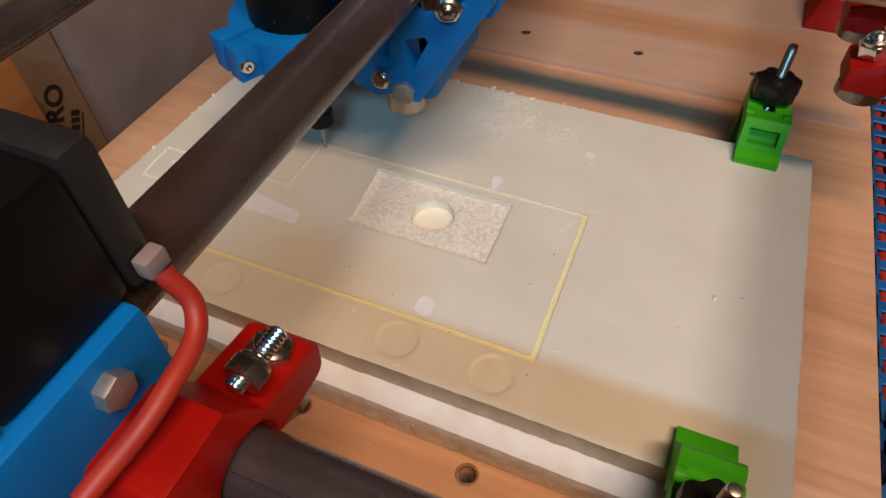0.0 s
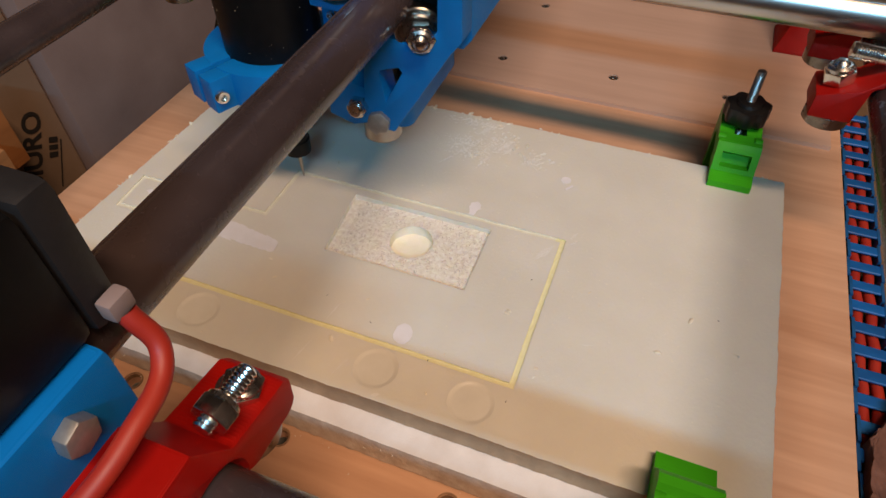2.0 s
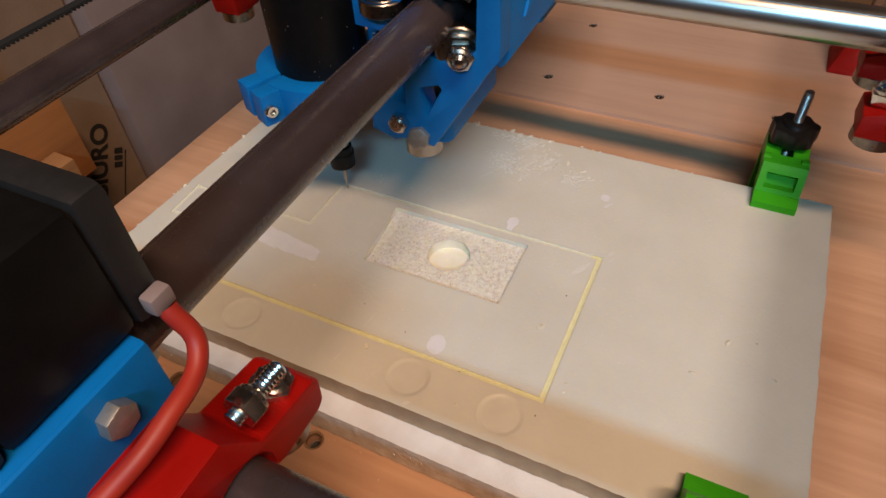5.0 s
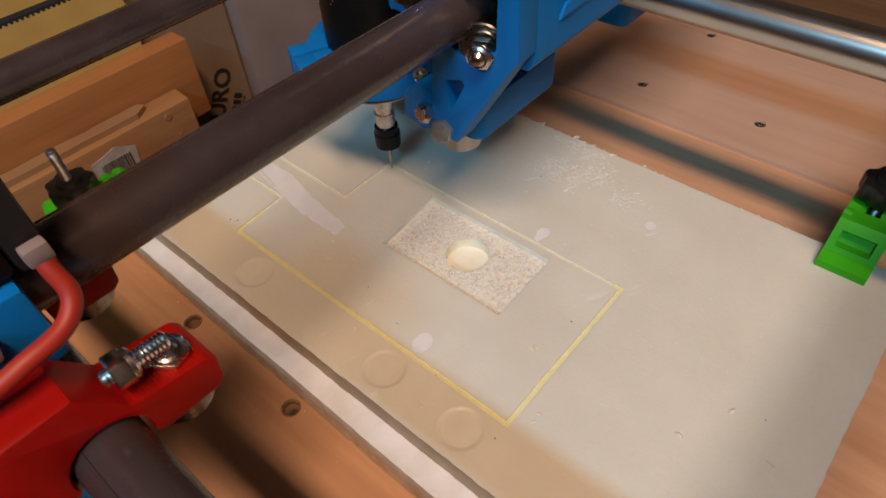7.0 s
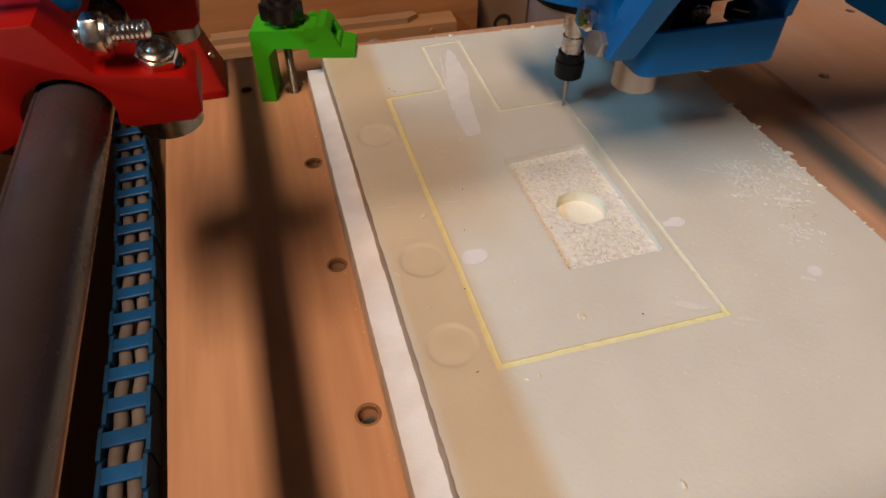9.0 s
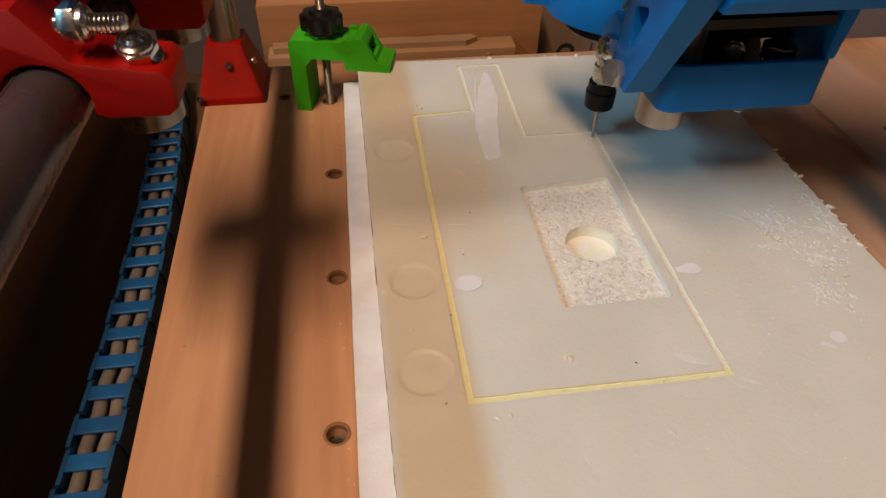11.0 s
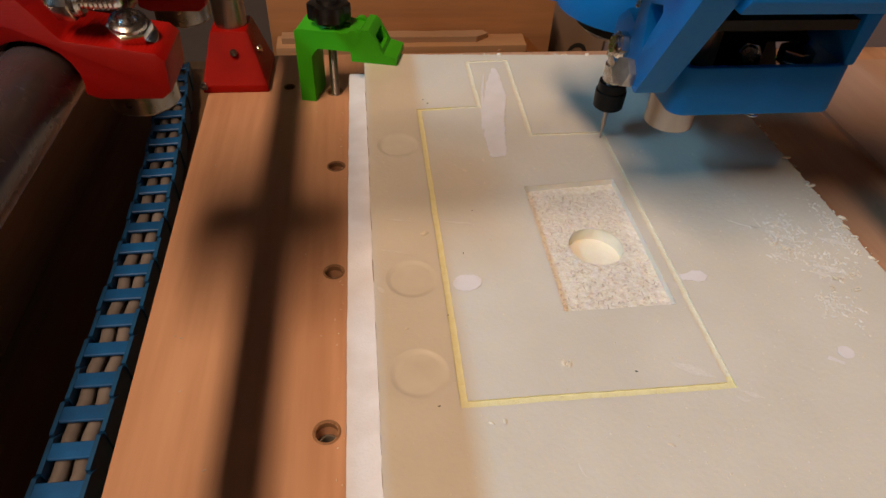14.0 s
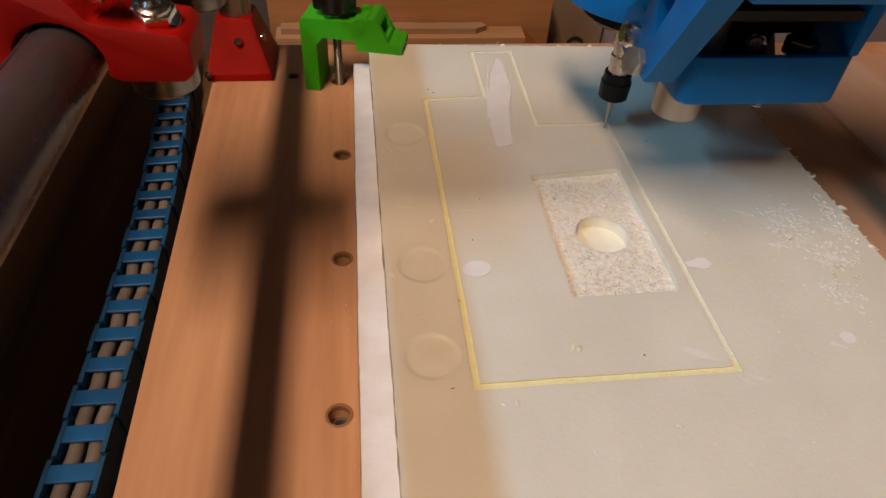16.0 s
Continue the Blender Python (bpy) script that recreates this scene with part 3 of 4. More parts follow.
def curl(x, y, size, turns, turn, thick=0.00035, z=0.0):
    """A thin ribbon of swarf, curled up and lying on the slab."""
    bm = bmesh.new()
    rows = []
    n = int(10 + 14 * turns)
    for i in range(n + 1):
        k = i / n
        a = turn + turns * 2 * math.pi * k
        r = size * (0.45 + 0.55 * math.sin(math.pi * (0.15 + 0.7 * k)))
        cx, cy = x + size * 2.2 * (k - 0.5) * math.cos(turn), y + size * 2.2 * (k - 0.5) * math.sin(turn)
        c = Vector((cx + r * 0.6 * math.cos(a), cy + r * 0.6 * math.sin(a), z + thick * 1.2 + 0.25 * size * (1 + math.sin(a * 1.3))))
        rows.append([bm.verts.new(c + Vector((thick * u * math.cos(a), thick * u * math.sin(a), thick * w))) for u, w in ((-1, -0.5), (1, -0.5), (0.6, 1), (-0.6, 1))])
    for p, q in zip(rows, rows[1:]):
        for j in range(4):
            bm.faces.new((p[j], p[(j + 1) % 4], q[(j + 1) % 4], q[j]))
    bm.faces.new(rows[0])
    bm.faces.new(rows[-1][::-1])
    return whole("curled_shaving", bm, CRUMB, "thin white curled shaving lying on the slab", "shaving", group="curled shavings on the slab")


for cx, cy, size, turns, turn in ((0.158, 0.070, 0.0034, 2.4, 2.6), (0.154, 0.074, 0.0022, 1.6, 0.4), (0.171, 0.050, 0.0030, 2.0, 2.9), (0.166, 0.045, 0.0024, 1.5, 1.2), (0.176, 0.043, 0.0026, 1.8, 3.4),
                                  (0.180, 0.052, 0.0022, 1.4, 0.2), (0.054, -0.097, 0.0030, 0.6, 1.9), (0.0415, 0.0145, 0.0016, 1.2, 0.9), (0.1945, 0.084, 0.0030, 2.2, 1.3), (0.1955, 0.076, 0.0024, 1.8, 2.4),
                                  (0.1950, 0.118, 0.0028, 1.2, 1.6), (0.191, 0.066, 0.0020, 1.5, 0.8), (0.162, 0.088, 0.0020, 1.3, 2.1), (0.118, 0.152, 0.0014, 1.1, 0.5)):
    curl(cx, cy, size * 0.62, turns * 1.2, turn, 0.00022)

# the powdery scatter along the east side
bm = bmesh.new()
for i in range(900):
    cx, cy, sx, sy = rng.choice(((0.168, 0.085, 0.010, 0.014), (0.173, 0.058, 0.012, 0.010), (0.160, 0.075, 0.012, 0.018), (0.163, 0.035, 0.009, 0.010), (0.190, 0.085, 0.005, 0.02)))
    x, y = min(rng.gauss(cx, sx * 0.5), 0.195), rng.gauss(cy, sy * 0.5)
    s = 0.00015 + 0.0007 * rng.random() ** 2
    bmesh.ops.create_icosphere(bm, subdivisions=1, radius=s, matrix=Matrix.Translation((x, y, s * 0.3)) @ Matrix.Rotation(rng.uniform(0, 3), 4, "Z") @ Matrix.Diagonal((1.4, 0.8, 0.5, 1)))
whole("swarf_powder", bm, SCUFF, "scattered white milling powder on the slab", "swarf", "stuff", smooth=False)
# torn flakes along the slab's rims
bm = bmesh.new()
for i in range(210):
    k = rng.random()
    if k < 0.62:
        x, y, z = 0.1967 + rng.uniform(-0.0008, 0.0012), rng.uniform(-0.11, 0.262), rng.uniform(-0.003, 0.0005)
    elif k < 0.84:
        x = rng.uniform(-0.02, 0.19)
        z = rng.uniform(-0.003, 0.0003)
        y = 0.2735 - 0.008 * (x + 0.03) / 0.2265 + rng.uniform(-0.0005, 0.001)
    else:
        x, y, z = -0.0445 + rng.uniform(-0.0025, 0.0006), rng.uniform(-0.11, 0.27), rng.choice((-0.0138, BED_Z + 0.0006, BED_Z + 0.0006))
    s = rng.uniform(0.0003, 0.0009) if k < 0.84 else rng.uniform(0.0001, 0.0004)
    bmesh.ops.create_icosphere(bm, subdivisions=1, radius=s, matrix=Matrix.Translation((x, y, z)) @ Matrix.Rotation(rng.uniform(0, 3), 4, "Z") @ Matrix.Diagonal((1.5, 0.6, 0.6, 1)))
whole("edge_flakes", bm, CRUMB, "small torn flakes along the slab's ragged edges", "flakes", "stuff", smooth=False)

# fine grit and dust all over the slab, thicker towards the pocket and the near side
verts, faces = [], []
for i in range(2600):
    if i % 3:
        x, y = rng.uniform(-0.028, 0.194), rng.uniform(-0.112, 0.262)
    else:
        x, y = rng.gauss(0.10, 0.04), rng.gauss(0.01, 0.05)
    if not (-0.028 < x < 0.194 and -0.112 < y < 0.262) or (0.045 < x < 0.097 and 0.039 < y < 0.131):
        continue
    if any(math.dist((x, y), m) < 0.0116 for m in MARKS):
        continue
    s = 0.00009 + 0.00032 * rng.random() ** 4
    k = len(verts)
    a = rng.uniform(0, 1.5)
    ring = [(x + s * rng.uniform(0.7, 1.6) * math.cos(a + j * 1.571), y + s * rng.uniform(0.7, 1.6) * math.sin(a + j * 1.571), 0.0) for j in range(4)]
    verts += ring + [(x, y, s * rng.uniform(0.5, 1.0))]
    faces += [(k + j, k + (j + 1) % 4, k + 4) for j in range(4)]
me = bpy.data.meshes.new("grit")
me.from_pydata(verts, [], faces)
bm = bmesh.new()
bm.from_mesh(me)
whole("grit", bm, CRUMB, "fine pale grit and dust scattered over the slab", "grit", "stuff", smooth=False)

rng = random.Random(21)
for i in range(26):
    x, y = rng.uniform(-0.125, -0.050), rng.uniform(-0.12, 0.27)
    crumb(x, y, BED_Z, rng.uniform(0.0003, 0.0007), FOAM_EDGE, "tiny brown crumb lying on the plywood bed", 0.5)

# ---- clamps ----
PROFILE = [(0, -0.032), (0.010, -0.032), (0.010, 0.001), (0.0145, 0.0065), (0.036, 0.0065), (0.0365, 0.0), (0.066, 0.0), (0.066, 0.0045), (0.0575, 0.0065),
           (0.0505, 0.0195), (0.048, 0.0215), (0.044, 0.0215), (0.0415, 0.0185), (0.002, 0.0185), (0, 0.0165)]
NOTCH = [(0, -0.032), (0.010, -0.032), (0.010, 0.001), (0.0145, 0.0065), (0.036, 0.0065), (0.0365, 0.0), (0.066, 0.0), (0.066, 0.0045), (0.0575, 0.0065),
         (0.0562, 0.0090), (0.0500, 0.0075), (0.0470, 0.0125), (0.0518, 0.0170), (0.0505, 0.0195), (0.048, 0.0215), (0.044, 0.0215), (0.0415, 0.0185), (0.002, 0.0185), (0, 0.0165)]
BAR_A = [(0, -0.032), (0.010, -0.032), (0.010, 0.001), (0.0145, 0.0065), (0.0145, 0.0185), (0.002, 0.0185), (0, 0.0165)]
BAR_B = [p for p in NOTCH if p[0] > 0.0355 and p != (0.036, 0.0065)]
BAR_B = [(0.034, 0.0065), (0.036, 0.0065)] + BAR_B + [(0.034, 0.0185)]


def clamp(at, turn, knob_z=0.0190, rod_top=0.056):
    c = thing("hold_down_clamp", "bright green printed clamp with black knob pressing the slab down", "clamp", group="clamps around the slab")
    bm = bmesh.new()
    for w0, w1, lp in ((-0.0125, -0.0085, [PROFILE]), (-0.0085, -0.0036, [NOTCH]), (-0.0036, 0.0036, [BAR_A]), (-0.0036, 0.0036, [BAR_B]), (0.0036, 0.0085, [NOTCH]), (0.0085, 0.0125, [PROFILE])):
        prism("y", lp, w0, w1, 0.0, bm)
    for side in (-1, 1):
        add_cyl(bm, (0.0385, side * 0.0085, 0.0165), (0.0385, side * 0.0128, 0.0165), 0.0042, 20)
    part("body", bm, GREEN, c)
    threaded(c, (0.0205, 0, -0.050), (0.0205, 0, rod_top), 0.0029, DULL)
    lobes = [((0.0130 + 0.0010 * math.cos(7 * a)) * math.cos(a) + 0.0205, (0.0130 + 0.0010 * math.cos(7 * a)) * math.sin(a)) for a in (2 * math.pi * i / 70 for i in range(70))]
    knob = part("knob", prism("z", [lobes], knob_z + 0.0035, knob_z + 0.0140, 0.0014), BLACK_PLASTIC, c)
    part("hub", lathe((0.0205, 0, knob_z + 0.0008), (0, 0, 1), [(0, 0.0085), (0.0030, 0.0085), (0.0032, 0.006)], 24), BLACK_PLASTIC, knob)
    part("cap", lathe((0.0205, 0, knob_z + 0.0139), (0, 0, 1), [(0, 0.0080), (0.0022, 0.0070), (0.0026, 0.004)], 24), BLACK_PLASTIC, knob)
    part("washer", cyl((0.0205, 0, 0.0185), (0.0205, 0, 0.0197), 0.008, 24), STEEL, c)
    c.matrix_world = pose(*at, 0, 0, turn)
    return c


clamp((-0.0705, 0.2845, 0), -14)
clamp((-0.0770, -0.0800, 0), 0)
clamp((0.2440, 0.2790, 0), 182)
clamp((0.2440, -0.0830, 0), 180)

# ---- frame rails on their legs ----
TR = 0.0105


def tube(name, a, b, label, mat=TUBE, r=TR):
    t = thing(name, label, "tube")
    a, b = Vector(a), Vector(b)
    d = (b - a).length
    part("wall", lathe(a, b - a, [(0.002, r * 0.88), (0, r * 0.9), (0, r - 0.0004), (0.0004, r), (d - 0.0004, r), (d, r - 0.0004), (d, r * 0.9), (d - 0.002, r * 0.88)], 48), mat, t)
    seam = (b - a).normalized()
    side = Vector((0, 0, 1)).cross(seam).normalized()
    at = side * r * 0.55 - Vector((0, 0, 1)) * r * -0.835
    part("weld_seam", cyl(a + at, b + at, 0.0005, 8), mat, t)
    return t


WX, WZ, NY, SY, EX, NZ = -0.1205, 0.102, 0.312, -0.135, 0.44, 0.085
tube("west_rail", (WX, SY, WZ), (WX, NY, WZ), "dark grey steel conduit rail along the bed edge")
tube("north_rail", (WX + 0.012, NY, NZ), (EX, NY, NZ), "dark grey steel conduit rail across the far end")
tube("south_rail", (WX + 0.012, SY, NZ), (EX, SY, NZ), "dark grey steel conduit rail across the near end")
tube("east_rail", (EX + 0.011, SY, WZ), (EX + 0.011, NY, WZ), "dark grey steel conduit rail beyond the slab")


def leg(x, y, mat, colour):
    lg = thing("corner_leg", "%s printed foot with a steel tube leg, screwed to the bed" % colour, "leg", group="corner legs")
    s = 0.0245
    bm = bmesh.new()
    rows = []
    for z, h in ((BED_Z, s), (BED_Z + 0.006, s), (BED_Z + 0.0075, s - 0.0012), (BED_Z + 0.037, 0.0140), (BED_Z + 0.039, 0.0130)):
        rows.append([bm.verts.new((x + u * h * 0.9, y + v * h, z)) for u, v in ((-1, -1), (1, -1), (1, 1), (-1, 1))])
    for p, q in zip(rows, rows[1:]):
        for i in range(4):
            bm.faces.new((p[i], p[(i + 1) % 4], q[(i + 1) % 4], q[i]))
    bm.faces.new(rows[0])
    bm.faces.new(rows[-1])
    bmesh.ops.recalc_face_normals(bm, faces=bm.faces)
    part("foot", bevelled(bm, 0.0012), mat, lg)
    part("post", cyl((x, y, BED_Z + 0.03), (x, y, WZ - 0.006), TR, 40), DULL, lg, "dull steel tube post")
    part("corner_block", box(x - 0.018, x + 0.018, y - 0.018, y + 0.018, WZ - 0.020, WZ + 0.016, 0.003), mat, lg)
    socket_screw(lg, (x + 0.002, y - 0.0168, BED_Z + 0.026), (0, -1, 0.3), 0.0028)
    socket_screw(lg, (x - 0.020, y - 0.0240, BED_Z + 0.006), (0, -1, 0), 0.0026)
    socket_screw(lg, (x + 0.0158, y - 0.008, BED_Z + 0.024), (1, 0, 0.3), 0.0026)
    return lg


leg(-0.1185, 0.3085, RED, "red")
leg(0.262, 0.322, BLACK_PLASTIC, "black")
leg(0.435, -0.135, RED, "red")

belt = thing("drive_belt", "black toothed rubber drive belt stretched above the far rail", "belt")
part("band", box(WX, EX, NY + 0.0015, NY + 0.0075, NZ + 0.026, NZ + 0.0275), RUBBER, belt)
bm = bmesh.new()
for i in range(180):
    x = WX + 0.003 + i * 0.003
    add_box(bm, x, x + 0.0014, NY + 0.0015, NY + 0.0075, NZ + 0.0249, NZ + 0.0261)
part("tooth", bm, RUBBER, belt)

# ---- the gantry, all given from the tip of the cutter ----
GX, GY = 0.100, 0.167


def G(x, y, z):
    return (GX + x, GY + y, z)


XT = -0.0785   # the cross tube's offset
XZ = 0.137
tube("cross_tube", (-0.112, GY + XT, XZ), (0.47, GY + XT, XZ), "dark brownish steel conduit tube carrying the carriage")
YX, YZ = 0.200, 0.108
tube("carriage_tube", (YX, SY - 0.005, YZ), (YX, NY + 0.005, YZ), "bright steel conduit tube crossing under the carriage", STEEL_TUBE)

# spindle
sp = thing("spindle_motor", "black cylindrical milling spindle with steel collet shaft", "spindle", G(-0.001, 0, 0))


part("body", lathe((0, 0, 0.066), (0, 0, 1), [(0, 0.020), (0, 0.0245), (0.0008, 0.0255), (0.26, 0.0255), (0.262, 0.024)], 72), BLACK, sp)
part("nose_ring", lathe((0, 0, 0.0635), (0, 0, 1), [(0, 0.021), (0.0004, 0.0225), (0.0028, 0.0225)], 56), DULL, sp)
part("shaft", lathe((0, 0, 0.034), (0, 0, 1), [(0, 0.0058), (0.010, 0.0060), (0.0105, 0.0052), (0.014, 0.0052), (0.0145, 0.0064), (0.030, 0.0066)], 40), STEEL, sp)
part("collet_nut", lathe((0, 0, 0.0190), (0, 0, 1), [(0, 0.0045), (0.0002, 0.0062), (0.0014, 0.0078), (0.0085, 0.0081), (0.0105, 0.0081), (0.0110, 0.0074), (0.0155, 0.0072), (0.0155, 0.005)], 40), BLACK, sp)
part("cutter", lathe((0, 0, -0.0017), (0, 0, 1), [(0, 0.0004), (0.008, 0.0007), (0.0105, 0.0012), (0.022, 0.0012)], 20), DULL, sp)
rng = random.Random(3)
bm = bmesh.new()
for i in range(150):
    a, z = rng.uniform(0, 6.28), 0.068 + 0.16 * rng.random() ** 1.3
    s = rng.uniform(0.0001, 0.00022)
    bmesh.ops.create_icosphere(bm, subdivisions=1, radius=s, matrix=Matrix.Translation((0.0256 * math.cos(a), 0.0256 * math.sin(a), z)))
tagged(part("dust", bm, CRUMB, sp, "fine pale dust on the spindle"), kind="stuff")

# clamp ring round the spindle and the plate behind it
mt = thing("spindle_mount", "bright blue printed clamp ring and plate holding the spindle", "mount", G(0, 0, 0))


def ring_loop(r0, r1, a0, a1, n=60):
    o = [(r1 * math.cos(a0 + (a1 - a0) * i / n), r1 * math.sin(a0 + (a1 - a0) * i / n)) for i in range(n + 1)]
    return o + [(r0 * math.cos(a1 + (a0 - a1) * i / n), r0 * math.sin(a1 + (a0 - a1) * i / n)) for i in range(n + 1)]


SPLIT = radians(155)
part("ring", prism("z", [ring_loop(0.0258, 0.0370, SPLIT - 2 * math.pi + 0.05, SPLIT - 0.05, 72)], 0.0745, 0.0935, 0.0008), BLUE, mt)
for sgn in (-1, 1):
    bm = box(0.0330, 0.0465, 0.0016 if sgn > 0 else -0.0125, 0.0125 if sgn > 0 else -0.0016, 0.0750, 0.0930, 0.0008)
    bmesh.ops.transform(bm, matrix=Matrix.Rotation(SPLIT, 4, "Z"), verts=bm.verts)
    part("ear", bm, BLUE, mt)
e = Vector((math.cos(SPLIT), math.sin(SPLIT), 0)) * 0.0425
tdir = Vector((-math.sin(SPLIT), math.cos(SPLIT), 0))
socket_screw(mt, e + tdir * 0.0125 + Vector((0, 0, 0.0840)), tdir, 0.0035)
part("plate", prism("x", [[(-0.029, 0.0745), (-0.041, 0.0765), (-0.041, 0.33), (-0.029, 0.33)]], 0.003, 0.084, 0.001), BLUE, mt)
part("web", prism("z", [[(-0.004, -0.030), (-0.004, -0.038), (0.045, -0.038), (0.034, -0.018)]], 0.0747, 0.097, 0.0008), BLUE, mt)
for zz in (0.088, 0.112, 0.128, 0.150, 0.172):
    socket_screw(mt, (0.003, -0.0350, zz), (-1, 0.0, 0), 0.0022)
socket_screw(mt, (-0.006, -0.0340, 0.093), (-1, 0.3, 0.3), 0.0034)

# the carriage that rides on the cross tube
ca = thing("carriage", "large bright blue printed carriage clamped round the crossing tubes", "carriage", G(0, 0, 0))
cheek = [(-0.042, 0.131), (-0.042, 0.156), (-0.060, 0.158), (-0.086, 0.183), (-0.088, 0.212), (-0.105, 0.211), (-0.113, 0.200), (-0.114, 0.1265), (-0.109, 0.120), (-0.079, 0.0715), (-0.066, 0.0735), (-0.0635, 0.080),
         (-0.0650, 0.100), (-0.0665, 0.114), (-0.063, 0.123), (-0.058, 0.130)]
cheek_hole = [(-0.0665, 0.145), (-0.0700, 0.1482), (-0.0790, 0.1500), (-0.0915, 0.1715), (-0.098, 0.1705), (-0.1035, 0.163), (-0.1025, 0.129), (-0.096, 0.1215), (-0.0860, 0.1210), (-0.0740, 0.1245), (-0.0665, 0.130)]
tri_hole = [(-0.0760, 0.0890), (-0.0735, 0.1030), (-0.0740, 0.1050), (-0.0835, 0.1080), (-0.0850, 0.1060)]
part("west_cheek", prism("x", [cheek, cheek_hole, tri_hole], -0.026, -0.013, 0.0009), BLUE, ca)
part("far_cheek", prism("x", [cheek, cheek_hole, tri_hole], 0.213, 0.226, 0.0009), BLUE, ca)
shell_out = [(-0.046, 0.136), (-0.046, 0.158), (-0.060, 0.160), (-0.086, 0.185), (-0.088, 0.212), (-0.105, 0.211), (-0.113, 0.200), (-0.114, 0.121), (-0.110, 0.1155), (-0.060, 0.1155), (-0.050, 0.123)]
shell_in = [(-0.051, 0.138), (-0.051, 0.154), (-0.063, 0.155), (-0.087, 0.177), (-0.092, 0.206), (-0.102, 0.206), (-0.1075, 0.197), (-0.1085, 0.123), (-0.106, 0.1205), (-0.062, 0.1205), (-0.055, 0.126)]
part("shell", prism("x", [shell_out, shell_in], -0.013, 0.213, 0.0009), BLUE, ca)
for zz in (0.134, 0.150):
    part("rib", prism("y", [[(0.002, zz), (0.088, zz + 0.002), (0.088, zz + 0.006), (0.006, zz + 0.006)]], -0.1152, -0.1125, 0.0006), BLUE, ca)
part("inner_wall", box(0.020, 0.026, -0.106, -0.056, 0.1255, 0.165), BLUE, ca)
# slot with a flat bearing in the upper bracket; a black sheet paints its shade
part("slot_shade", box(-0.0266, -0.0252, -0.061, -0.0465, 0.1378, 0.1470), BLACK_PLASTIC, ca)
bearing(ca, (-0.0225, -0.0565, 0.1424), (0, 0, 1))
threaded(ca, (-0.018, -0.057, 0.120), (-0.018, -0.057, 0.176), 0.0038)
nut(ca, (-0.018, -0.057, 0.1575), (0, 0, 1), 0.0074, 0.0064)
nut(ca, (-0.018, -0.057, 0.1225), (0, 0, 1), 0.0066, 0.0052, mat=DULL)
# rollers pressing on the tube from above and from below
bearing(ca, (-0.0175, -0.0905, 0.1585), (0.0, 0.83, 0.55))
hex_bolt(ca, (-0.0185, -0.0960, 0.1555), (0.0, -0.83, -0.55), 0.0066, 0.0058)
bearing(ca, (-0.0195, -0.0920, 0.1260), (1, 0.35, 0))
nut(ca, (-0.0235, -0.0945, 0.1260), (-1, -0.35, 0), 0.0068, 0.0060, dome=True)
# black block added to paint in the dark hollow behind the rollers
part("hollow_shade", box(-0.004, 0.018, -0.104, -0.0635, 0.1260, 0.1700), BLACK_PLASTIC, ca)
# the marked bolt at the foot of the cheek, and the tub under the carriage
hex_bolt(ca, (-0.0255, -0.0715, 0.0765), (-1, -0.22, 0.25), 0.0060, 0.0056)
def rounded(x0, x1, y0, y1, r, n=6):
    out = []
    for cx, cy, a0 in ((x1 - r, y0 + r, -90), (x1 - r, y1 - r, 0), (x0 + r, y1 - r, 90), (x0 + r, y0 + r, 180)):
        out += [(cx + r * math.cos(radians(a0 + 90 * i / n)), cy + r * math.sin(radians(a0 + 90 * i / n))) for i in range(n + 1)]
    return out


U_OUT = [p for p in rounded(-0.0085, 0.0625, -0.0795, -0.020, 0.0065) if p[1] < -0.055]
U_IN = [p for p in rounded(-0.0055, 0.0595, -0.0765, -0.020, 0.0040) if p[1] < -0.055]
U_OUT = U_OUT[-7:] + U_OUT[:7]
U_IN = U_IN[-7:] + U_IN[:7]
u_wall = [(-0.0085, -0.0500)] + U_OUT + [(0.0625, -0.0500), (0.0595, -0.0500)] + U_IN[::-1] + [(-0.0055, -0.0500)]
part("tub", prism("z", [u_wall], 0.0610, 0.0820, 0.0012), BLUE, ca)
# the shade inside the tub is painted as a black floor
part("tub_floor_shaded", prism("z", [[(-0.0060, -0.0500)] + U_IN + [(0.0600, -0.0500)]], 0.0614, 0.0640), BLACK_PLASTIC, ca, "tub floor, blackened for the shade inside the tub")
part("east_cheek", prism("y", [[(0.0575, 0.0815), (0.0620, 0.0815), (0.066, 0.1155), (0.0575, 0.1155)]], -0.0785, -0.0500, 0.001), BLUE, ca)
# unseen second tub, added to throw more shadow on the east wood
part("shadow_tub", prism("z", [rounded(0.1375, 0.2085, -0.0795, -0.0300, 0.0065)], 0.0610, 0.1150, 0.0012), BLUE, ca)
# back plate and roof are black to paint in the unlit inside
part("back_plate_shaded", prism("y", [[(-0.006, 0.0645), (0.062, 0.0645), (0.062, 0.1150), (-0.006, 0.1150)], [(0.0415, 0.0655), (0.0605, 0.0655), (0.0605, 0.0740), (0.056, 0.0785), (0.0415, 0.0785)]], -0.0500, -0.046, 0.0), BLACK_PLASTIC, ca, "inner back plate, blackened for the unlit inside")
part("inner_roof_shaded", box(-0.004, 0.056, -0.0780, -0.0505, 0.0960, 0.1000), BLACK_PLASTIC, ca, "upper inner plate, blackened for the shade in the carriage")
threaded(ca, (0.045, -0.066, 0.0640), (0.045, -0.066, 0.0785), 0.0034)
part("washer", cyl((0.045, -0.066, 0.0772), (0.045, -0.066, 0.0784), 0.0068, 28), BRIGHT, ca)
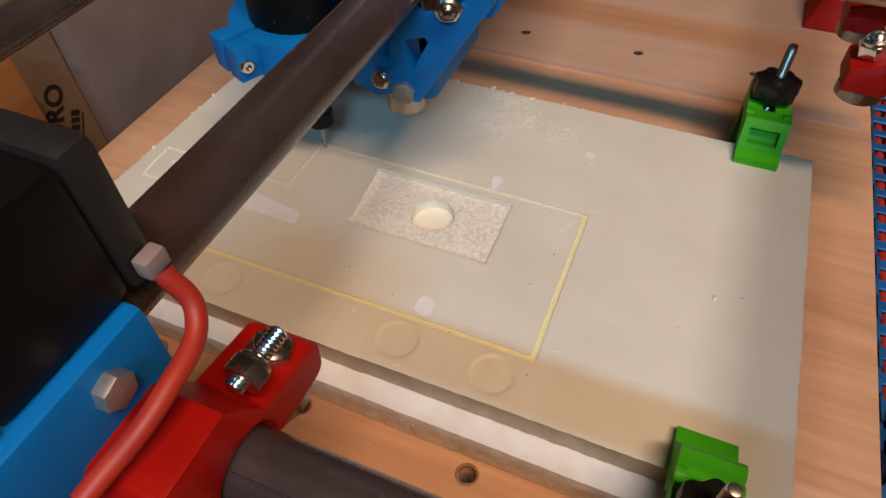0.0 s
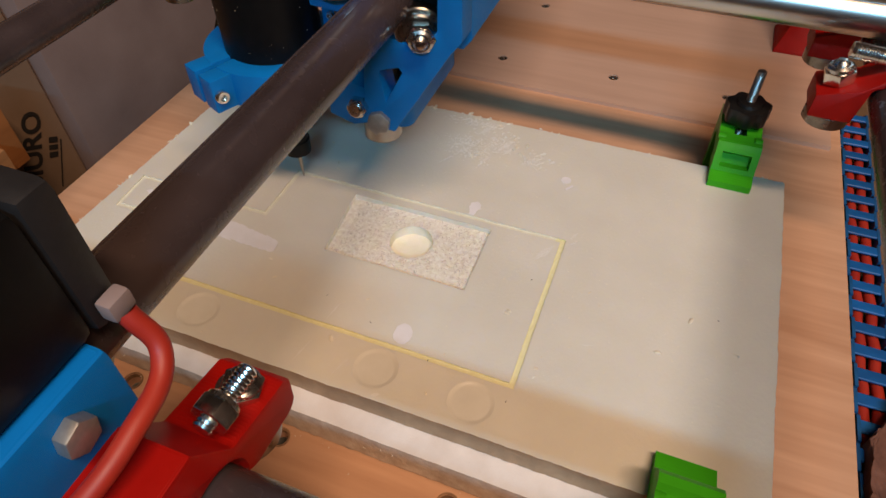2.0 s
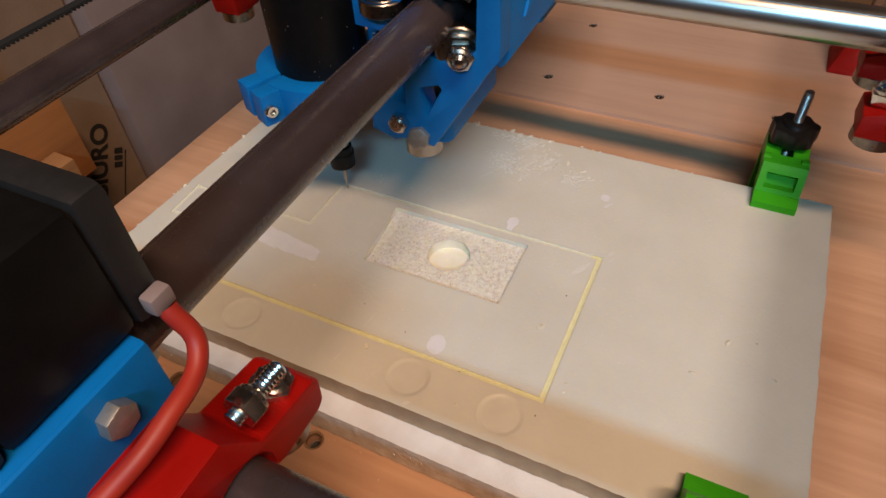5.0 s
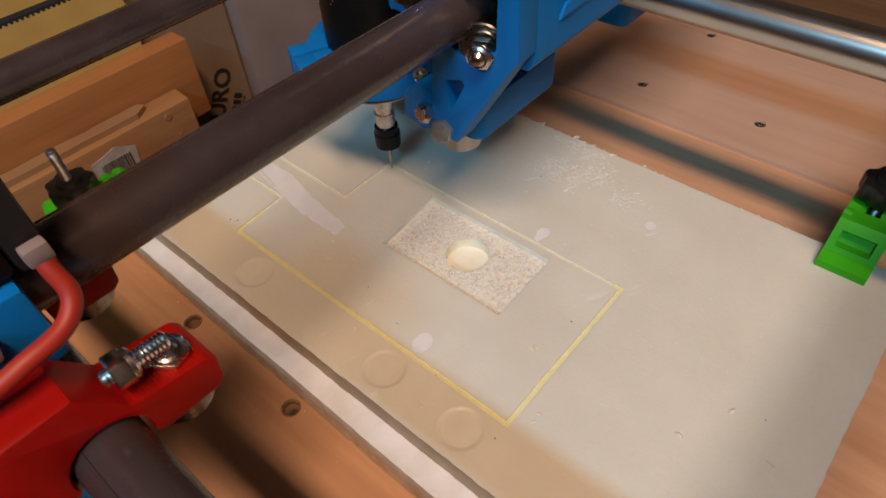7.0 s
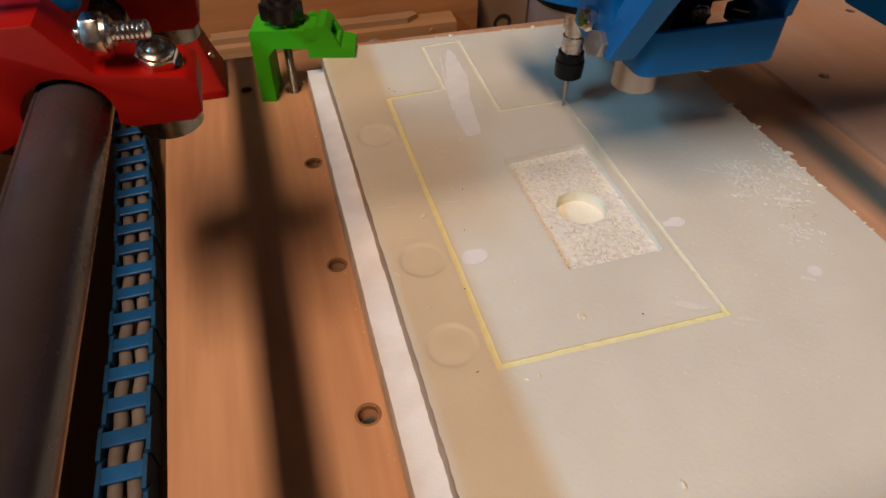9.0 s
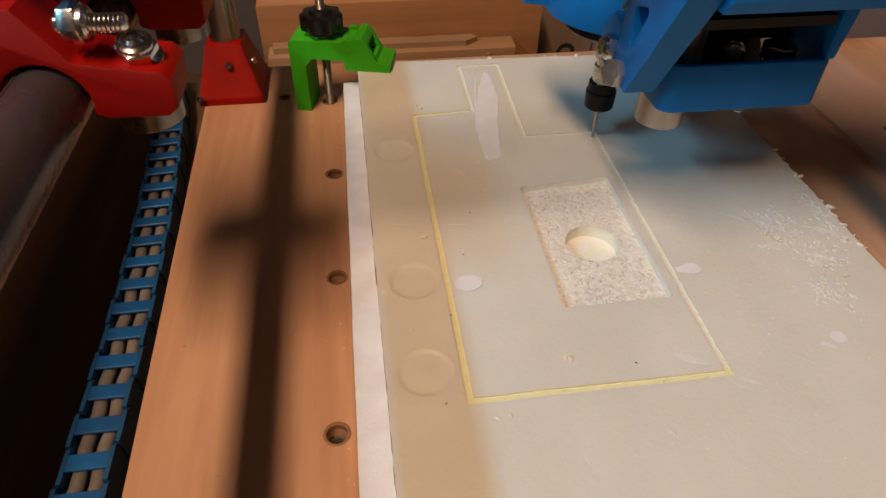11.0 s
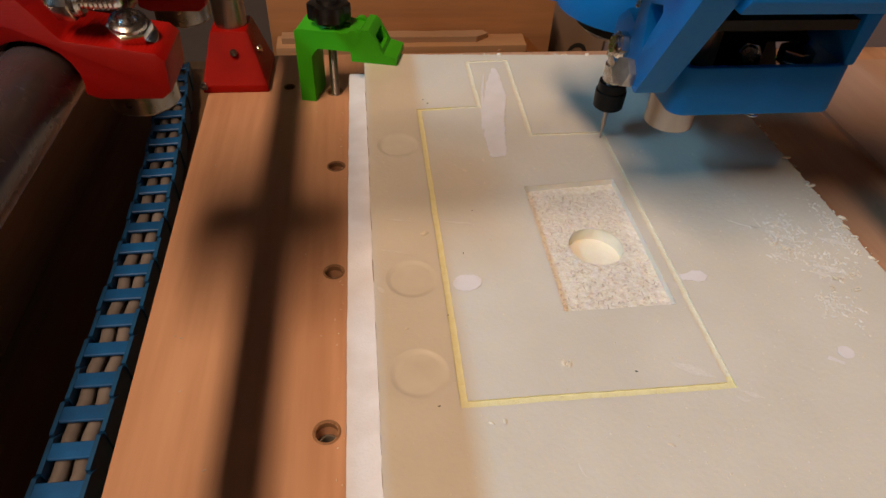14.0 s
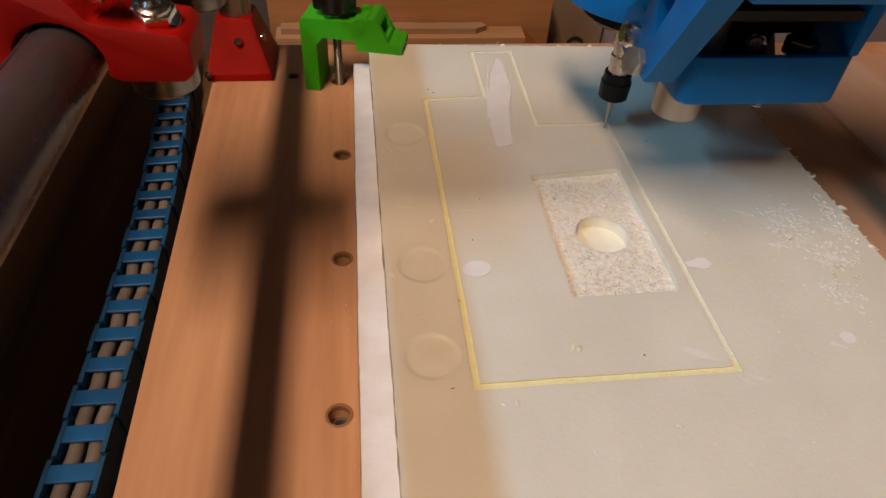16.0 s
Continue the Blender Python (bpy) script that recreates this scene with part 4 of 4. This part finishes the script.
part("bolt_head", oriented(prism("z", [hex_loop(0.0070, 0.3)], 0, 0.0050, 0.0006), (0.045, -0.066, 0.0784), (0, 0, 1)), BRIGHT, ca, "shiny hexagon bolt head")
threaded(ca, (0.036, -0.066, 0.0530), (0.036, -0.066, 0.0620), 0.0030)
nut(ca, (0.030, -0.058, 0.0780), (-0.5, -0.8, 0.2), 0.0046, 0.0040)
# lower bracket on the lifting tube
part("lower_bracket", prism("x", [[(-0.043, 0.074), (-0.045, 0.088), (-0.054, 0.0955), (-0.068, 0.092), (-0.068, 0.074), (-0.056, 0.070)]], -0.0252, -0.004, 0.0008), BLUE, ca)
nut(ca, (-0.0254, -0.0610, 0.0830), (-1, 0, 0.1), 0.0054, 0.0044)
socket_screw(ca, (-0.016, -0.0490, 0.0930), (-0.3, 0, 1), 0.0040)

for xx, low in ((0.004, 0.0455), (0.070, 0.110)):
    lt = thing("lifting_tube", "worn steel lifting tube hanging through the carriage", "tube", G(xx, -0.057, 0))
    part("wall", lathe((0, 0, low), (0, 0, 1), [(0.002, TR * 0.86), (0, TR * 0.88), (0, TR), (0.36 - low, TR)], 40), DULL, lt)

# the truck on the west rail
tk = thing("rail_truck", "red printed roller truck riding on the rail under a stepper motor", "truck", (0, GY + XT, 0))
arch = [(-0.1205 + 0.0122 * math.cos(a), 0.102 + 0.0122 * math.sin(a)) for a in (radians(-18 + 216 * i / 14) for i in range(15))]
arm = [(-0.156, 0.098), (-0.156, 0.112), (-0.142, 0.130), (-0.120, 0.130), (-0.110, 0.1145), (-0.0870, 0.1105), (-0.0845, 0.1080), (-0.0850, 0.0985), (-0.0880, 0.0962),
       (-0.1050, 0.0965)] + arch + [(-0.142, 0.094)]
for s in (-1, 1):
    y0, y1 = (s * 0.0420, s * 0.0205)
    part("arm", prism("y", [arm], min(y0, y1), max(y0, y1), 0.0012), RED, tk)
    tilt = Vector((0.10, s * 0.32, 1)).normalized()
    seat = Vector((-0.0945, s * 0.0328, 0.1104))
    part("washer", cyl(seat + tilt * 0.0006, seat + tilt * 0.0018, 0.0070, 32, bevel=0.0003), BRIGHT, tk)
    nut(tk, seat + tilt * 0.0017, tilt, 0.0062, 0.0042, dome=True)
    bearing(tk, (-0.0965, s * 0.0310, 0.0935), (0, 0.0, 1), 0.0100)
    part("washer", cyl((-0.0965, s * 0.0315, 0.0880), (-0.0965, s * 0.0315, 0.0902), 0.0056, 24), BEARING, tk)
part("web", box(-0.146, -0.116, -0.0195, 0.0195, 0.1145, 0.131, 0.001), RED, tk)
threaded(tk, (-0.112, -0.0370, 0.1240), (-0.0930, -0.0383, 0.1240), 0.0028)
nut(tk, (-0.1095, -0.0372, 0.1240), (1, -0.08, 0), 0.0058, 0.0050)
nut(tk, (-0.1135, 0.0300, 0.1210), (1, 0, 0), 0.0058, 0.0050)
bearing(tk, (-0.1400, -0.0300, 0.0945), (0.3, 0, 1), 0.0095)
part("tube_socket", box(-0.172, -0.112, -0.022, 0.022, 0.124, 0.1505, 0.002), BLUE, tk, "blue printed socket for the cross tube")
hex_bolt(tk, (-0.128, -0.022, 0.142), (0, -1, 0), 0.0048, 0.004)

tape = part("tape_label", box(-0.1715, -0.1545, -0.0200, 0.0120, 0.1505, 0.1510), PAPER, tk, "white tape label with marker strokes")
for y0, y1 in ((-0.016, -0.013), (-0.011, -0.003), (-0.001, 0.002)):
    part("marker_stroke", box(-0.1685, -0.1580, y0, y1, 0.15095, 0.1513), INK, tape)


def rough_lump(name, outline, z0, z1, mat, label, category, seed):
    """A flat irregular piece with a broken rim and a hummocky top."""
    loop = ragged(outline, 0.004, 0.0022)
    bm = bmesh.new()
    fill(bm, [loop], "z", z1)
    bmesh.ops.subdivide_edges(bm, edges=bm.edges[:], cuts=3, use_grid_fill=True)
    for v in bm.verts:
        v.co.z += 0.0022 * noise.noise(Vector((v.co.x * 90, v.co.y * 90, seed))) + 0.0012 * noise.noise(Vector((v.co.x * 400, v.co.y * 400, seed)))
    ext = bmesh.ops.extrude_face_region(bm, geom=bm.faces[:])
    for v in [g for g in ext["geom"] if isinstance(g, bmesh.types.BMVert)]:
        v.co.z = z0
    return whole(name, bm, mat, label, category)


rough_lump("bark_slab", [(0.020, -0.168), (0.052, -0.170), (0.110, -0.1985), (0.20, -0.24), (0.16, -0.40), (0.02, -0.38), (-0.03, -0.25)], -0.056, -0.030, BARK,
           "reddish brown bark slab with flaking pieces beside the bed", "bark", 4.0)
for cx, cy, r in ((0.060, -0.200, 0.006), (0.085, -0.215, 0.005), (0.075, -0.240, 0.007), (0.040, -0.192, 0.004)):
    rough_lump("bark_flake", circle(cx, cy, r, 9), -0.0315, -0.0262, PINE_PALE, "pale broken wood flake lying on the bark", "flake", cx * 50)

mo = thing("stepper_motor", "black square stepper motor with grey end plate above the rail", "motor", (0, GY + XT, 0))
part("body", box(-0.146, -0.110, -0.0185, 0.0155, 0.1515, 0.1885, 0.003), BLACK, mo)
part("end_plate", box(-0.110, -0.101, -0.0190, 0.0160, 0.1508, 0.1895, 0.003), CAP, mo, "dull grey metal end plate")
part("rear_cap", box(-0.153, -0.146, -0.0190, 0.0160, 0.1510, 0.1890, 0.003), CAP, mo, "dull grey metal end cap")
part("plug", box(-0.1080, -0.1015, -0.0236, -0.0192, 0.1545, 0.1600, 0.0010), CARD_GREY, mo, "greyish plastic plug")
cu = bpy.data.curves.new("lead", "CURVE")
cu.dimensions, cu.bevel_depth, cu.bevel_resolution, cu.resolution_u = "3D", 0.0026, 4, 10
spl = cu.splines.new("BEZIER")
way = [(-0.1045, -0.0225, 0.1545), (-0.1060, -0.0290, 0.1440), (-0.1240, -0.0330, 0.1400), (-0.1480, -0.0290, 0.1340)]
spl.bezier_points.add(len(way) - 1)
for bp, co in zip(spl.bezier_points, way):
    bp.co, bp.handle_left_type, bp.handle_right_type = co, "AUTO", "AUTO"
tmp = bpy.data.objects.new("lead", cu)
scene.collection.objects.link(tmp)
bpy.context.view_layer.update()
me = bpy.data.meshes.new_from_object(tmp.evaluated_get(bpy.context.evaluated_depsgraph_get()))
bpy.data.objects.remove(tmp)
me.materials.clear()
me.materials.append(CABLE_RED)
me.shade_smooth()
lead = new("lead", me)
lead.parent = mo
tagged(lead, "red insulated motor lead")

# the truck on the south rail
ts = thing("rail_truck", "red printed roller truck riding on the near cross rail", "truck", (YX, 0, 0))
for s in (-1, 1):
    lp = [(SY + 0.034, 0.072), (SY + 0.034, 0.084), (SY + 0.016, 0.090), (SY + 0.006, 0.0985), (SY - 0.026, 0.0985), (SY - 0.030, 0.080), (SY - 0.016, 0.076), (SY - 0.0115, 0.092), (SY, 0.0972), (SY + 0.0115, 0.091), (SY + 0.014, 0.072)]
    a, b = sorted((s * 0.042, s * 0.018))
    part("arm", prism("x", [lp], a, b, 0.001), RED, ts)
    nut(ts, (s * 0.030, SY + 0.025, 0.0872), (0, 0.2, 1), 0.0078, 0.0064, dome=True)
    bearing(ts, (s * 0.030, SY + 0.023, 0.0682), (0, 0, 1))
part("web", box(-0.020, 0.020, SY - 0.026, SY - 0.012, 0.082, 0.0975, 0.001), RED, ts)
threaded(ts, (-0.030, SY + 0.000, 0.102), (-0.030, SY + 0.026, 0.104), 0.0042)

copy_thing(ts, pose(YX, NY + SY, 0, 0, 0, 180))
copy_thing(tk, pose(EX + 0.011 + WX, GY + XT, 0, 0, 0, 180))

# ---- cable chains beside the bed ----


def chain(label, n, place, pitch=0.0168, width=0.0185, deep=0.016, wires=CABLE):
    ch = thing("cable_chain", label, "cable chain")
    bar = finish("crossbar", bevelled(add_box(bmesh.new(), -width / 2, width / 2, -0.0037, 0.0037, -0.0018, 0), 0.0005, 1), BLUE_CHAIN)
    cheek = finish("side_link", prism("x", [[(-0.0095, -deep), (0.0055, -deep), (0.0105, -deep * 0.75), (0.0105, -deep * 0.25), (0.0055, 0.0002), (-0.0095, 0.0002)]], -0.0009, 0.0009), BLUE_DARK, False)
    for i in range(n):
        m = place(i * pitch)
        o = new("crossbar", bar)
        o.parent, o.matrix_basis = ch, m
        for s in (-1, 1):
            o = new("side_link", cheek)
            o.parent = ch
            o.matrix_basis = m @ pose(s * (width / 2 - 0.0005 + (0.0009 if i % 2 else 0)), 0, 0)
    for k, off in enumerate((-0.0040, 0.0036)):
        bm = bmesh.new()
        rows = []
        for i in range(2 * n - 1):
            m = place(i * pitch / 2)
            sway = 0.0006 * math.sin(i * 1.7 + k)
            rows.append([bm.verts.new(m @ Vector((off + sway + 0.0031 * math.cos(a), 0, -0.0055 + 0.0031 * math.sin(a)))) for a in (2 * math.pi * j / 12 for j in range(12))])
        for p, q in zip(rows, rows[1:]):
            for j in range(12):
                bm.faces.new((p[j], p[(j + 1) % 12], q[(j + 1) % 12], q[j]))
        part("cable", bm, wires, ch)
    return ch


def west_place(s):
    y = -0.150 + s
    k = max(0.0, y - 0.06)
    return pose(-0.1500 - 0.28 * k * k, y, -0.0385, 0, 0, math.degrees(0.56 * k))


chain("dark blue plastic cable chain with grey cables beside the bed", 30, west_place)
chain("blue plastic cable chain with red wires along the near edge", 26, lambda s: pose(-0.07 + s, -0.1765, -0.0385, 0, 0, -90), wires=CABLE_RED)

# ---- behind the bed: timber and cardboard ----
stack = thing("lumber_rack", "dark timber rack carrying offcuts behind the machine", "rack")
part("shelf", box(-0.15, 0.16, 0.560, 0.660, -0.216, -0.181), TABLE, stack)
for xx in (-0.125, 0.135):
    part("leg", box(xx - 0.02, xx + 0.02, 0.59, 0.63, -0.8, -0.216), TABLE, stack)
beam = thing("pine_beam", "rough pine beam with knots and a barcode sticker", "beam")
timb = part("timber", bevelled(prism("x", [[(0.567, -0.181), (0.567, -0.1327), (0.594, -0.1303), (0.594, -0.181)]], -0.128, 0.158), 0.0018), PINE, beam)
part("splinter", prism("z", [ragged([(-0.122, 0.575), (0.099, 0.575), (0.114, 0.584), (0.109, 0.592), (-0.122, 0.592)], 0.012, 0.0015)], -0.1327, -0.1254), PINE_PALE, beam, "pale splintered strip on top")
sticker = part("sticker", prism("y", [ragged([(0.031, -0.177), (0.077, -0.177), (0.080, -0.151), (0.058, -0.142), (0.030, -0.150)], 0.007, 0.0014)], 0.5656, 0.5665), PAPER, beam, "white torn barcode sticker")
rng = random.Random(8)
x = 0.038
while x < 0.071:
    w = rng.choice((0.0007, 0.0012, 0.0017))
    part("bar", box(x, x + w, 0.5650, 0.5658, -0.172, -0.155), INK, sticker)
    x += w + rng.choice((0.0010, 0.0015))
for kx, kz, kr in ((0.127, -0.142, 0.0046), (0.133, -0.168, 0.0022), (-0.066, -0.156, 0.0098)):
    part("knot", lathe((kx, 0.5666, kz), (0, -1, 0), [(0, kr), (0.0005, kr * 0.9), (0.0006, 0.0002)], 18), PINE_DARK, timb, "dark reddish knot")
whole("pine_board", bevelled(prism("x", [[(0.598, -0.181), (0.598, -0.085), (0.628, -0.085), (0.628, -0.181)]], -0.136, 0.194), 0.0018), PINE_DARK, "orange brown planed pine board standing behind the beam", "board")
CARD_EDGE = ragged([(-0.052, -0.181), (0.150, -0.181), (0.163, -0.05), (0.160, 0.093), (-0.052, 0.093)], 0.008, 0.0022)
leaning = [(x, 0.632 + 0.09 * (z + 0.181), z) for x, z in CARD_EDGE]
bm = bmesh.new()
front = [bm.verts.new(v) for v in leaning]
back = [bm.verts.new((v[0], v[1] + 0.004, v[2])) for v in leaning]
bm.faces.new(front)
bm.faces.new(back[::-1])
for i in range(len(front)):
    j = (i + 1) % len(front)
    bm.faces.new((front[i], back[i], back[j], front[j]))
whole("yellow_card", bm, CARD_YELLOW, "mustard yellow torn card leaning behind the boards", "card", smooth=False)
whole("white_card", prism("x", [[(0.632, -0.181), (0.656, 0.093), (0.660, 0.093), (0.636, -0.181)]], -0.138, -0.056), CARD_WHITE, "off-white card sheet leaning behind the boards", "card")

bx = thing("cardboard_box", "brown cardboard box with black lettering standing behind the machine", "box")
carton = part("carton", box(-0.14, 0.288, 0.662, 0.95, -0.8, 0.20, 0.003), CARD, bx)


def lettering(text, size, at, turn, mat, parent):
    cu = bpy.data.curves.new("text", "FONT")
    cu.body, cu.size, cu.extrude, cu.offset = text, size, 0.0002, 0.0009
    tmp = bpy.data.objects.new("text", cu)
    scene.collection.objects.link(tmp)
    bpy.context.view_layer.update()
    me = bpy.data.meshes.new_from_object(tmp.evaluated_get(bpy.context.evaluated_depsgraph_get()))
    bpy.data.objects.remove(tmp)
    me.materials.clear()
    me.materials.append(mat)
    ob = new("lettering", me)
    ob.parent = parent
    ob.matrix_basis = pose(*at, 90, 0, 0) @ pose(0, 0, 0, 0, 0, turn)
    return ob


lettering("BIURO", 0.034, (0.222, 0.6612, -0.270), 62, INK, carton)
bm = box(0.0, 0.062, -0.0004, 0.0002, -0.0015, 0.0)
bmesh.ops.transform(bm, matrix=pose(0.246, 0.6612, -0.283, 0, -62, 0), verts=bm.verts)
part("rule", bm, INK, carton)
for k, (u, w) in enumerate(((0.040, 0.007), (0.050, 0.006), (0.059, 0.007))):
    bm = box(u, u + w, -0.0004, 0.0002, 0.004, 0.016)
    bmesh.ops.transform(bm, matrix=pose(0.246, 0.6612, -0.283, 0, -62, 0), verts=bm.verts)
    part("print_bar", bm, INK, carton)
whole("grey_box", box(0.292, 0.95, 0.640, 0.95, -0.8, 0.22, 0.003), CARD_GREY, "greyish brown scuffed cardboard box beside the lettered box", "box")
